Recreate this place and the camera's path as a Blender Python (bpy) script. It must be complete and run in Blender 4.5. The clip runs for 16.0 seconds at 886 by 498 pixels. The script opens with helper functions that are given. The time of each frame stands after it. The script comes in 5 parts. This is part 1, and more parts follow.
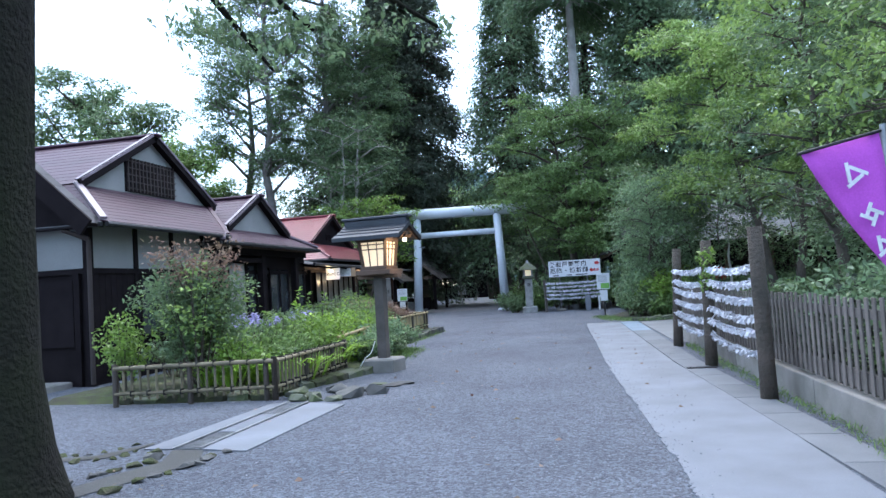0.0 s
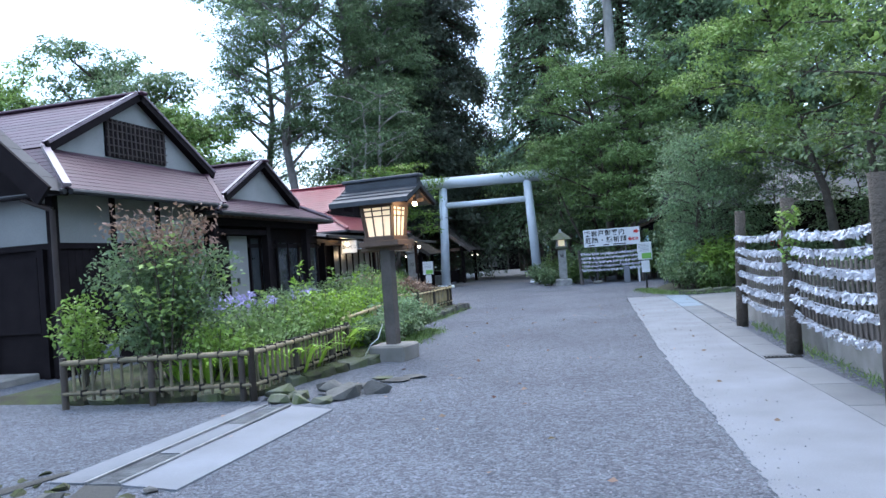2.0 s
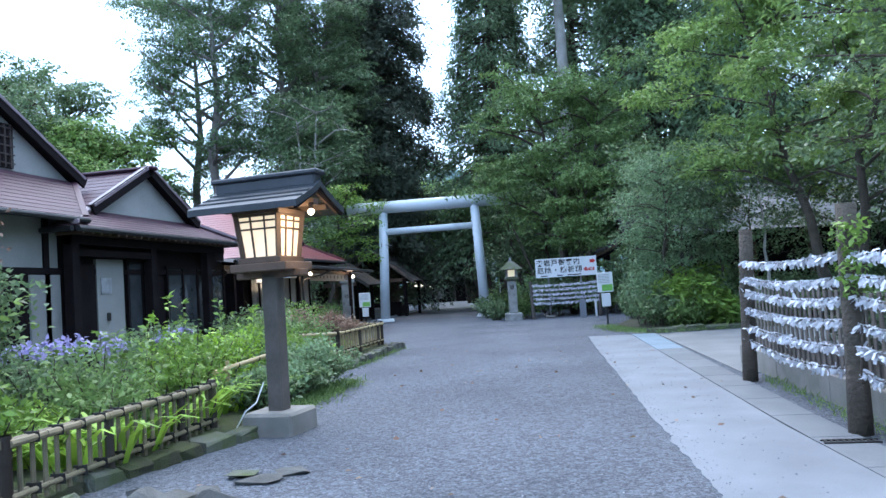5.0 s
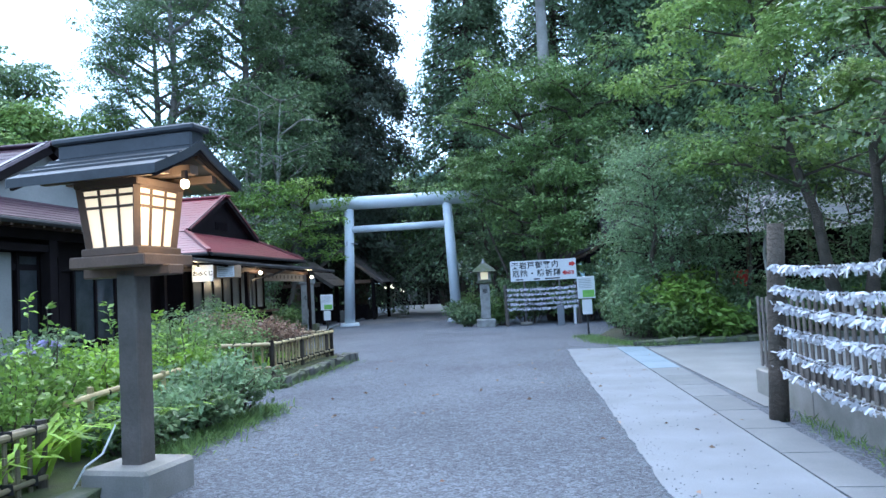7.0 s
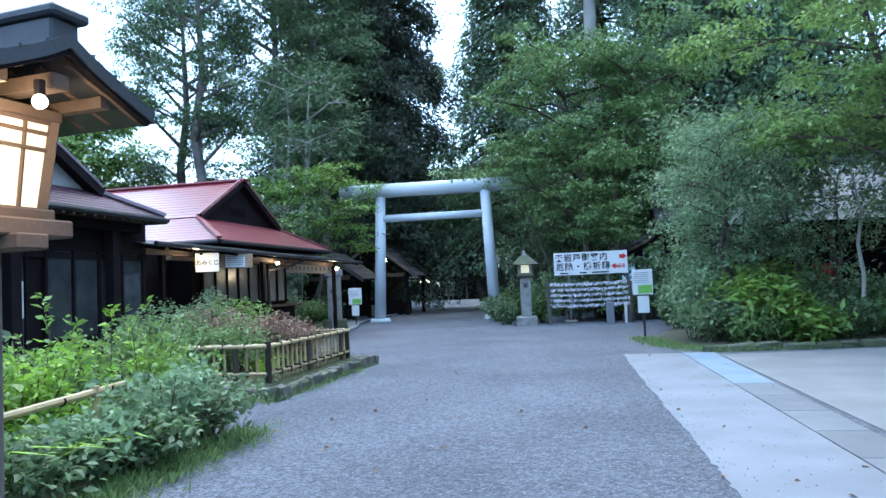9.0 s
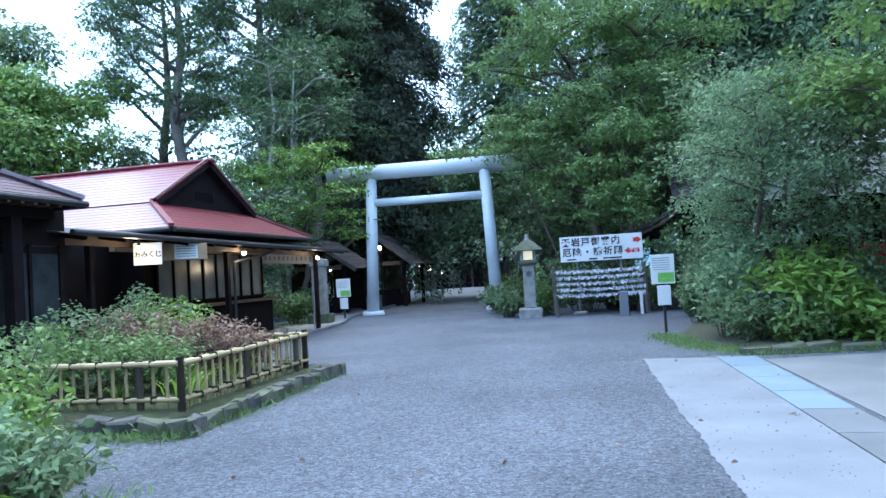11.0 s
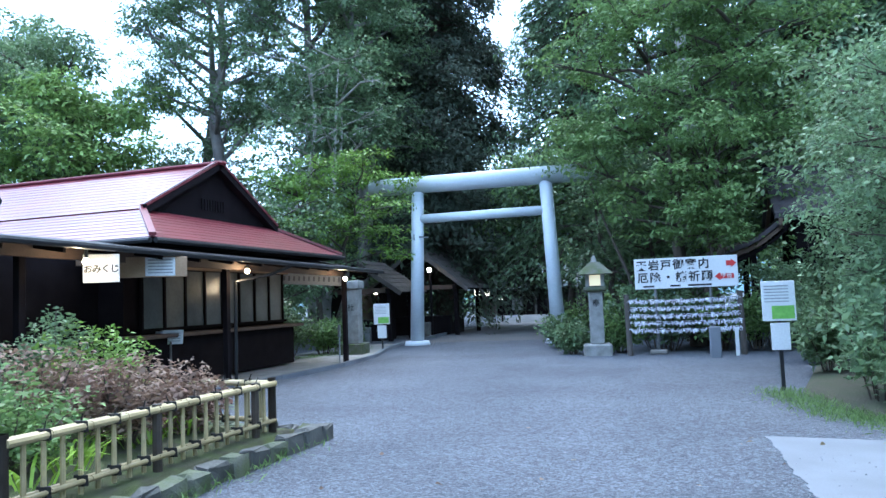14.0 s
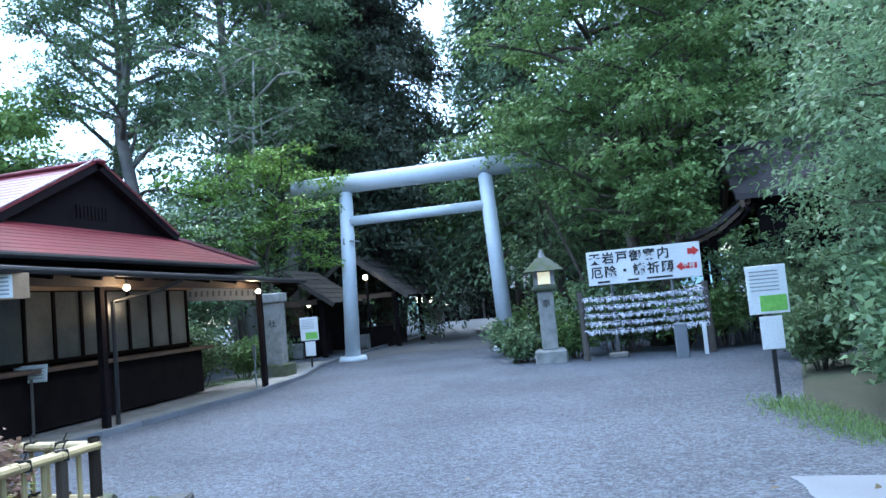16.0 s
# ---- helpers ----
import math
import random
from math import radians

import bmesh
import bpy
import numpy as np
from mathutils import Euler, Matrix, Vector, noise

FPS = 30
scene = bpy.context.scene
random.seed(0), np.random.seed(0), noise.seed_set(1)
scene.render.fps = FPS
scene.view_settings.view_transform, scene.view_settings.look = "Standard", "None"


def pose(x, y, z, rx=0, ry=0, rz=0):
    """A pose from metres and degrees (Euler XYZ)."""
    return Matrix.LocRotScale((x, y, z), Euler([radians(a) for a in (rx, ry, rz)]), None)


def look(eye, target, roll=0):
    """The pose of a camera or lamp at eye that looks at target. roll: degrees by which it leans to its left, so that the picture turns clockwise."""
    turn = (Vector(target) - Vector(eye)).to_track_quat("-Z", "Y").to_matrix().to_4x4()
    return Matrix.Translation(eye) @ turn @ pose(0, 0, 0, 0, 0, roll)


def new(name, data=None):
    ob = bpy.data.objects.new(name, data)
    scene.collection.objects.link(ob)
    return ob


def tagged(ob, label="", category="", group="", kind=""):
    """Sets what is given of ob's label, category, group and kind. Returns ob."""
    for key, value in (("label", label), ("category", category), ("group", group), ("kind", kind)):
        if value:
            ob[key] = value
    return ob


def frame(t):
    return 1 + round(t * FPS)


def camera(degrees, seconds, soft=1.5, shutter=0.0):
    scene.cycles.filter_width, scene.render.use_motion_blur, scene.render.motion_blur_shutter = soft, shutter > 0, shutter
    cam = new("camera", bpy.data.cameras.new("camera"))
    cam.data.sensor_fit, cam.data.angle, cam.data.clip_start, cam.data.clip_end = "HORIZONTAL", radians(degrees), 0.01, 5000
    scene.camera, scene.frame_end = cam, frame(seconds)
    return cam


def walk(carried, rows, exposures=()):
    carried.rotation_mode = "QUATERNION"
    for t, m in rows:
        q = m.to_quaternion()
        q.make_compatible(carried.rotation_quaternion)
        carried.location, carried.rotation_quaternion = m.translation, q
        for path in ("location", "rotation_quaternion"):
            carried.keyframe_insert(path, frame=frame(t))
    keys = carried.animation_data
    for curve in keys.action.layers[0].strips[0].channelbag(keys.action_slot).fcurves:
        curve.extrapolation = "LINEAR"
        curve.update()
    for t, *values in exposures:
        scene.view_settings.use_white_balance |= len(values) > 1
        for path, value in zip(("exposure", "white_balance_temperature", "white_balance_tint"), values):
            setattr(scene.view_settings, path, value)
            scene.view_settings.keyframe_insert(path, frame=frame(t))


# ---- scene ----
cam = camera(62.4, 16.0)
PATH = [
    (0, (1.025, -0.054, 1.481), (0.61, 1.9, 1.581), -3.5),
    (0.5, (0.933, 0.513, 1.479), (0.498, 2.464, 1.548), -3.4),
    (1, (0.864, 1.041, 1.471), (0.382, 2.982, 1.521), -3.6),
    (1.5, (0.806, 1.51, 1.48), (0.319, 3.45, 1.512), -3.9),
    (2, (0.786, 2.041, 1.475), (0.281, 3.976, 1.505), -4.2),
    (2.5, (0.703, 2.576, 1.445), (0.227, 4.518, 1.475), -4.5),
    (3, (0.624, 3.102, 1.432), (0.164, 5.048, 1.482), -4.6),
    (3.5, (0.483, 3.556, 1.417), (0.062, 5.511, 1.482), -4.6),
    (4, (0.436, 4.108, 1.44), (0.045, 6.066, 1.552), -4.2),
    (6.5, (0.38, 6.886, 1.454), (0.059, 8.858, 1.548), -3.3),
    (7, (0.371, 7.487, 1.463), (0.067, 9.461, 1.57), -3.0),
    (7.5, (0.38, 8.043, 1.453), (0.062, 10.015, 1.555), -2.7),
    (8, (0.316, 8.608, 1.437), (-0.018, 10.577, 1.547), -2.6),
    (8.5, (0.211, 9.17, 1.429), (-0.155, 11.134, 1.528), -2.5),
    (9, (0.124, 9.718, 1.423), (-0.288, 11.673, 1.521), -2.5),
    (11.5, (0.082, 12.813, 1.487), (-0.364, 14.762, 1.547), -3.5),
    (12, (0.058, 13.377, 1.472), (-0.404, 15.322, 1.549), -3.6),
    (12.5, (-0.01, 13.979, 1.456), (-0.504, 15.915, 1.553), -3.3),
    (13, (-0.062, 14.526, 1.474), (-0.599, 16.446, 1.625), -2.5),
    (13.5, (-0.13, 15.023, 1.471), (-0.722, 16.929, 1.607), -2.0),
    (14, (-0.235, 15.565, 1.49), (-0.847, 17.464, 1.629), -2.2),
    (14.5, (-0.32, 16.079, 1.522), (-0.922, 17.982, 1.646), -3.1),
    (15, (-0.368, 16.647, 1.5), (-0.928, 18.562, 1.629), -4.3),
    (15.5, (-0.435, 17.23, 1.487), (-0.953, 19.157, 1.621), -5.2),
    (16, (-0.524, 17.796, 1.475), (-0.996, 19.734, 1.624), -5.3),
]
walk(cam, [(t, look(eye, target, roll)) for t, eye, target, roll in PATH], [(0.0, 1.97, 5650, 6), (4.0, 2.05, 5500, 5), (9.0, 2.25, 5120, 0), (16.0, 2.46, 5100, 0)])

# ---- light ----
world = bpy.data.worlds.new("dusk_sky")
scene.world = world
world.use_nodes = True
wn = world.node_tree
sky = wn.nodes.new("ShaderNodeTexSky")
sky.sky_type = 'NISHITA'
sky.sun_disc = False
sky.sun_elevation = radians(68)
sky.sun_rotation = radians(-10)
sky.air_density, sky.dust_density, sky.ozone_density = 1.0, 3.0, 1.0
wn.links.new(sky.outputs[0], wn.nodes["Background"].inputs[0])
wn.nodes["Background"].inputs[1].default_value = 0.15
sun = new("sun", bpy.data.lights.new("sun", 'SUN'))
sun.data.energy, sun.data.angle, sun.data.color = 0.8, radians(175), (1.0, 0.97, 0.92)
sun.matrix_world = look((-2, 11.5, 29), (0, 0, 0))

# ---- helpers of this scene ----
rng = np.random.default_rng(7)
R = random.Random(11)


def M(name, col, rough=0.8, col2=None, scale=6.0, fine=60.0, bump=0.2, metal=0.0, vary=0.12, island=False, dist=0.01, spec=0.4, mixed=0.5):
    """A procedural material: two colours mixed by coarse noise, fine grain, bump and a shift from piece to piece."""
    m = bpy.data.materials.new(name)
    m.use_nodes = True
    nt = m.node_tree
    b = nt.nodes["Principled BSDF"]
    b.inputs["Roughness"].default_value = rough
    b.inputs["Metallic"].default_value = metal
    b.inputs["Specular IOR Level"].default_value = spec
    tc = nt.nodes.new("ShaderNodeTexCoord")
    n1 = nt.nodes.new("ShaderNodeTexNoise")
    n1.inputs["Scale"].default_value, n1.inputs["Detail"].default_value = scale, 5
    n2 = nt.nodes.new("ShaderNodeTexNoise")
    n2.inputs["Scale"].default_value, n2.inputs["Detail"].default_value = fine, 4
    for n in (n1, n2):
        nt.links.new(tc.outputs["Object"], n.inputs["Vector"])
    mx = nt.nodes.new("ShaderNodeMix")
    mx.data_type = 'RGBA'
    mx.inputs[6].default_value = (*col, 1)
    mx.inputs[7].default_value = (*(col2 or [c * 0.6 for c in col]), 1)
    rp = nt.nodes.new("ShaderNodeMapRange")
    rp.inputs[1].default_value, rp.inputs[2].default_value = 0.5 - mixed * 0.4, 0.5 + mixed * 0.4
    nt.links.new(n1.outputs[0], rp.inputs[0])
    nt.links.new(rp.outputs[0], mx.inputs[0])
    info = nt.nodes.new("ShaderNodeNewGeometry" if island else "ShaderNodeObjectInfo")
    rnd = info.outputs["Random Per Island" if island else "Random"]
    add = nt.nodes.new("ShaderNodeMath")
    add.operation = 'MULTIPLY_ADD'
    add.inputs[1].default_value, add.inputs[2].default_value = 2 * vary, 1 - vary
    nt.links.new(rnd, add.inputs[0])
    g = nt.nodes.new("ShaderNodeMapRange")
    g.inputs[3].default_value, g.inputs[4].default_value = 0.78, 1.2
    nt.links.new(n2.outputs[0], g.inputs[0])
    mul = nt.nodes.new("ShaderNodeMath")
    mul.operation = 'MULTIPLY'
    nt.links.new(add.outputs[0], mul.inputs[0])
    nt.links.new(g.outputs[0], mul.inputs[1])
    hs = nt.nodes.new("ShaderNodeHueSaturation")
    nt.links.new(mul.outputs[0], hs.inputs["Value"])
    nt.links.new(mx.outputs[2], hs.inputs["Color"])
    nt.links.new(hs.outputs[0], b.inputs["Base Color"])
    if bump:
        bp = nt.nodes.new("ShaderNodeBump")
        bp.inputs["Strength"].default_value, bp.inputs["Distance"].default_value = bump, dist
        nt.links.new(n2.outputs[0], bp.inputs["Height"])
        nt.links.new(bp.outputs[0], b.inputs["Normal"])
    return m


def leafy(name, col, col2, rough=0.5, trans=0.35, vary=0.35):
    """Leaves: each its own shade, some light passing through."""
    m = M(name, col, rough, col2, 0.6, 8.0, 0.0, vary=vary, island=True, spec=0.35)
    nt = m.node_tree
    b = nt.nodes["Principled BSDF"]
    tr = nt.nodes.new("ShaderNodeBsdfTranslucent")
    mix = nt.nodes.new("ShaderNodeMixShader")
    mix.inputs[0].default_value = trans
    src = b.inputs["Base Color"].links[0].from_socket
    nt.links.new(src, tr.inputs[0])
    nt.links.new(b.outputs[0], mix.inputs[1])
    nt.links.new(tr.outputs[0], mix.inputs[2])
    nt.links.new(mix.outputs[0], nt.nodes["Material Output"].inputs[0])
    return m


def glow(name, col, strength):
    m = bpy.data.materials.new(name)
    m.use_nodes = True
    b = m.node_tree.nodes["Principled BSDF"]
    b.inputs["Base Color"].default_value = (*col, 1)
    b.inputs["Emission Color"].default_value = (*col, 1)
    b.inputs["Emission Strength"].default_value = strength
    return m


def gravel_material():
    """Loose grey chippings: two sizes of stone cells, each its own shade, with paler trodden patches."""
    m = M("gravel", (0.124, 0.134, 0.157), 0.95, (0.083, 0.091, 0.109), 0.45, 30, 0.0, vary=0)
    nt = m.node_tree
    b = nt.nodes["Principled BSDF"]
    tc = next(n for n in nt.nodes if n.type == 'TEX_COORD')
    base = b.inputs["Base Color"].links[0].from_socket
    heights, shades = [], []
    for sc in (62.0, 25.0):
        vo = nt.nodes.new("ShaderNodeTexVoronoi")
        vo.inputs["Scale"].default_value = sc
        nt.links.new(tc.outputs["Object"], vo.inputs["Vector"])
        heights.append(vo.outputs["Distance"])
        sp = nt.nodes.new("ShaderNodeSeparateColor")
        nt.links.new(vo.outputs["Color"], sp.inputs[0])
        mr = nt.nodes.new("ShaderNodeMapRange")
        mr.inputs[3].default_value, mr.inputs[4].default_value = (0.55, 1.45) if sc > 30 else (0.75, 1.25)
        nt.links.new(sp.outputs[0], mr.inputs[0])
        shades.append(mr.outputs[0])
    mu = nt.nodes.new("ShaderNodeMath")
    mu.operation = 'MULTIPLY'
    nt.links.new(shades[0], mu.inputs[0])
    nt.links.new(shades[1], mu.inputs[1])
    hs = nt.nodes.new("ShaderNodeHueSaturation")
    nt.links.new(base, hs.inputs["Color"])
    nt.links.new(mu.outputs[0], hs.inputs["Value"])
    nt.links.new(hs.outputs[0], b.inputs["Base Color"])
    bp = nt.nodes.new("ShaderNodeBump")
    bp.invert = True
    bp.inputs["Strength"].default_value, bp.inputs["Distance"].default_value = 1.0, 0.02
    nt.links.new(heights[0], bp.inputs["Height"])
    nt.links.new(bp.outputs[0], b.inputs["Normal"])
    return m


GRAVEL = gravel_material()
CONCRETE = M("concrete", (0.165, 0.178, 0.20), 0.85, (0.122, 0.13, 0.145), 1.3, 90, 0.15)
CONCRETE_OLD = M("old_concrete", (0.27, 0.255, 0.24), 0.9, (0.16, 0.155, 0.135), 2.5, 70, 0.3)
DRAIN = M("drain_cover", (0.15, 0.16, 0.172), 0.8, (0.115, 0.123, 0.134), 2, 80, 0.2)
DRAIN_BLUE = M("drain_cover_pale_blue", (0.17, 0.22, 0.27), 0.7, (0.14, 0.185, 0.23), 2, 80, 0.15)
YARD = M("yard_concrete", (0.19, 0.195, 0.20), 0.85, (0.14, 0.143, 0.147), 0.9, 60, 0.2)
ASPHALT = M("worn_asphalt", (0.13, 0.13, 0.135), 0.9, (0.09, 0.09, 0.095), .6, 60, 0.3)
STONE = M("stone", (0.30, 0.30, 0.29), 0.9, (0.17, 0.17, 0.16), 5, 50, 0.5, dist=0.02)
MOSS_STONE = M("mossy_stone", (0.12, 0.12, 0.105), 0.95, (0.07, 0.09, 0.03), 5, 60, 0.6, dist=0.02)
MOSS = M("moss", (0.075, 0.095, 0.03), 1.0, (0.055, 0.05, 0.035), 5, 90, 0.9, dist=0.03)
EARTH = M("earth", (0.075, 0.065, 0.05), 1.0, (0.05, 0.06, 0.03), 2, 40, 0.8, dist=0.03)
BARK = M("bark", (0.10, 0.08, 0.065), 0.95, (0.05, 0.045, 0.035), 3, 25, 1.0, dist=0.03)
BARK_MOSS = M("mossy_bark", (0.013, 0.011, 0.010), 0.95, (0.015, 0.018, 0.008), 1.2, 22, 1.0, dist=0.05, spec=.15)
BARK_GREY = M("grey_bark", (0.20, 0.185, 0.17), 0.9, (0.11, 0.10, 0.095), 2, 20, 0.7, dist=0.02)
BARK_PALE = M("pale_bark", (0.36, 0.34, 0.32), 0.9, (0.22, 0.21, 0.19), 2, 20, 0.6, dist=0.02)
DARK_WOOD = M("dark_wood", (0.013, 0.010, 0.011), 0.9, (0.008, 0.006, 0.007), 3, 40, 0.3, spec=.1)
BROWN_WOOD = M("brown_wood", (0.13, 0.085, 0.06), 0.75, (0.08, 0.055, 0.04), 3, 45, 0.3)
GREY_WOOD = M("weathered_wood", (0.115, 0.10, 0.09), 0.85, (0.065, 0.058, 0.05), 3, 40, 0.5)
PICKET = M("grey_picket_wood", (0.16, 0.14, 0.125), 0.85, (0.10, 0.088, 0.078), 3, 40, 0.4)
LATTICE = M("old_lattice_wood", (0.045, 0.032, 0.028), 0.8, (0.03, 0.022, 0.02), 3, 40, 0.3)
LAMP_WOOD = M("lantern_wood", (0.12, 0.077, 0.055), 0.75, (0.08, 0.053, 0.038), 4, 50, 0.25)
PLASTER = M("plaster", (0.25, 0.25, 0.245), 0.9, (0.20, 0.20, 0.195), 1.2, 40, 0.1)
ROOF_MAROON = M("maroon_roof", (0.052, 0.021, 0.036), 0.55, (0.038, 0.016, 0.028), 1.5, 40, 0.12, vary=0.15, spec=.4)
ROOF_RED = M("red_roof", (0.165, 0.021, 0.031), 0.3, (0.125, 0.017, 0.025), 1.2, 40, 0.08, vary=0.12, spec=.75)
RED_MATT = M("red_roof_ridge", (0.17, 0.025, 0.035), 0.6, (0.13, 0.02, 0.03), 1.2, 40, 0.08)
ROOF_DARK = M("dark_roof", (0.035, 0.035, 0.04), 0.7, (0.025, 0.025, 0.03), 2, 40, 0.2)
TILE_GREY = M("grey_tiles", (0.165, 0.18, 0.195), 0.55, (0.10, 0.112, 0.115), 1.5, 30, 0.2)
BLACK_METAL = M("black_metal", (0.03, 0.03, 0.032), 0.45, None, 5, 60, 0.05, metal=0.3)
GREY_METAL = M("grey_metal", (0.30, 0.31, 0.32), 0.4, None, 5, 60, 0.05, metal=0.7)
COPPER = M("lantern_roof_metal", (0.045, 0.05, 0.06), 0.5, (0.03, 0.033, 0.04), 3, 40, 0.15, metal=0.2)
TORII = M("white_painted_torii", (0.54, 0.58, 0.62), 0.5, (0.47, 0.51, 0.55), 1.0, 30, 0.06)
WHITE = M("white_board", (0.66, 0.67, 0.68), 0.5, (0.60, 0.61, 0.62), 2, 40, 0.0, vary=0.03)
PAPER = M("paper_strips", (0.66, 0.66, 0.70), 0.8, (0.54, 0.55, 0.60), 3, 30, 0.0, vary=0.15, island=True)
BLACK = M("ink_and_pit_shade", (0.015, 0.015, 0.017), 0.6, None, 5, 60, 0)
RED = M("red_paint", (0.55, 0.03, 0.03), 0.5, (0.45, 0.03, 0.03), 4, 40, 0.0)
GREEN_INK = M("green_print", (0.25, 0.50, 0.10), 0.6, (0.15, 0.35, 0.06), 12, 40, 0)
GREY_INK = M("grey_print", (0.35, 0.36, 0.38), 0.6, None, 8, 60, 0)
PURPLE = M("purple_cloth", (0.42, 0.08, 0.46), 0.85, (0.37, 0.07, 0.41), 3, 80, 0.1)
BAMBOO = M("bamboo", (0.37, 0.30, 0.155), 0.5, (0.26, 0.21, 0.11), 5, 50, 0.15, vary=0.25)
# weathered bamboo, with the shade it stands in painted into its duller colour
BAMBOO_OLD_SHADED = M("old_shaded_bamboo", (0.19, 0.155, 0.095), 0.7, (0.10, 0.09, 0.055), 5, 50, 0.2, vary=0.25)
BAMBOO_DARK = M("blackened_bamboo", (0.06, 0.045, 0.035), 0.6, (0.035, 0.028, 0.022), 5, 50, 0.2)
TWINE = M("black_twine", (0.02, 0.018, 0.016), 0.9, None, 9, 90, 0.2)
TAN = M("tan_board", (0.33, 0.22, 0.13), 0.7, (0.26, 0.17, 0.10), 4, 40, 0.1)
GLASS = M("dark_window_glass", (0.05, 0.055, 0.06), 0.08, None, 3, 30, 0.0, spec=0.6)
FROST = M("curtained_window", (0.14, 0.145, 0.14), 0.2, (0.09, 0.095, 0.09), 1.4, 20, 0.0)
SHOJI = glow("lit_paper", (0.95, 0.70, 0.44), 0.20)
LAMP_PANE = glow("lit_lamp_pane", (1.0, 0.82, 0.55), 1.2)
DIM = glow("dim_fire_box", (1.0, 0.8, 0.5), 0.12)
ROOF_RED.node_tree.nodes["Principled BSDF"].inputs["IOR"].default_value = 1.75
ROOF_MAROON.node_tree.nodes["Principled BSDF"].inputs["IOR"].default_value = 1.45
BULB = glow("lit_bulb", (1.0, 0.72, 0.42), 8.0)
HILL_HAZE = M("far_hill_in_haze", (0.10, 0.17, 0.20), 1.0, (0.08, 0.14, 0.17), 0.05, 0.3, 0)
L_DARK = leafy("conifer_needles", (0.115, 0.175, 0.095), (0.145, 0.21, 0.105), 0.6, 0.35)
# darker copy of the needles: the shade on backlit cedars is put into the colour
L_SHADED = leafy("shaded_foliage", (0.050, 0.066, 0.046), (0.065, 0.082, 0.05), 0.65, 0.3)
L_MID = leafy("broad_leaves", (0.145, 0.21, 0.10), (0.11, 0.165, 0.08), 0.45, .42)
L_BRIGHT = leafy("bright_leaves", (0.20, 0.31, 0.055), (0.13, 0.215, 0.045), 0.4)
L_MAPLE = leafy("maple_leaves", (0.175, 0.265, 0.085), (0.13, 0.20, 0.07), 0.5, .42)
L_GOLD = leafy("yellow_green_leaves", (0.25, 0.36, 0.095), (0.18, 0.27, 0.08), 0.5)
L_BLUE = leafy("blue_green_leaves", (0.20, 0.29, 0.155), (0.155, 0.235, 0.125), 0.45, .45)
L_GRASS = leafy("garden_blades", (0.30, 0.46, 0.05), (0.19, 0.32, 0.04), 0.45)
L_RED = leafy("reddish_leaves", (0.24, 0.135, 0.115), (0.16, 0.14, 0.08), 0.55)
L_PURPLE = leafy("iris_petals", (0.40, 0.37, 0.62), (0.32, 0.29, 0.54), 0.6)


def part(name, bm, material, parent=None, label="", smooth=False):
    me = bpy.data.meshes.new(name)
    bm.to_mesh(me)
    bm.free()
    return obj(name, me, material, parent, label, smooth)


def obj(name, me, material, parent=None, label="", smooth=False):
    if material and not me.materials:
        me.materials.append(material)
    if smooth:
        me.polygons.foreach_set("use_smooth", [True] * len(me.polygons))
    ob = new(name, me)
    if parent:
        ob.parent = parent
    return tagged(ob, label)


def raw(name, verts, faces, material, parent=None, label="", smooth=False):
    me = bpy.data.meshes.new(name)
    me.from_pydata([tuple(v) for v in verts], [], [tuple(f) for f in faces])
    me.update()
    return obj(name, me, material, parent, label, smooth)


def thing(name, label, category, at=(0, 0, 0), rz=0.0, group="", kind=""):
    e = new(name)
    e.matrix_world = pose(*at, 0, 0, rz)
    return tagged(e, label, category, group, kind)


def box(bm, lo, hi, m=None, bevel=0.0):
    c = [(a + b) / 2 for a, b in zip(lo, hi)]
    s = [max(abs(b - a), 1e-4) for a, b in zip(lo, hi)]
    mat = (m or Matrix()) @ Matrix.Translation(c) @ Matrix.Diagonal((*s, 1))
    g = bmesh.ops.create_cube(bm, size=1, matrix=mat)
    if bevel:
        ed = list({e for v in g["verts"] for e in v.link_edges})
        bmesh.ops.bevel(bm, geom=ed, offset=bevel, segments=1, affect='EDGES')
    return bm


def B(lo, hi, m=None, bevel=0.0):
    return box(bmesh.new(), lo, hi, m, bevel)


def rod(bm, a, b, r0, r1=None, seg=8, cap=True):
    a, b = Vector(a), Vector(b)
    d = b - a
    q = Vector((0, 0, 1)).rotation_difference(d.normalized()).to_matrix().to_4x4()
    bmesh.ops.create_cone(bm, cap_ends=cap, segments=seg, radius1=r0, radius2=r0 if r1 is None else r1, depth=d.length,
                          matrix=Matrix.Translation((a + b) / 2) @ q)
    return bm


def beam(bm, a, b, w, h):
    """A squared bar from a to b, w across and h high."""
    a, b = Vector(a), Vector(b)
    d = (b - a)
    m = d.to_track_quat('Y', 'Z').to_matrix().to_4x4()
    m.translation = (a + b) / 2
    return box(bm, (-w / 2, -d.length / 2, -h / 2), (w / 2, d.length / 2, h / 2), m)


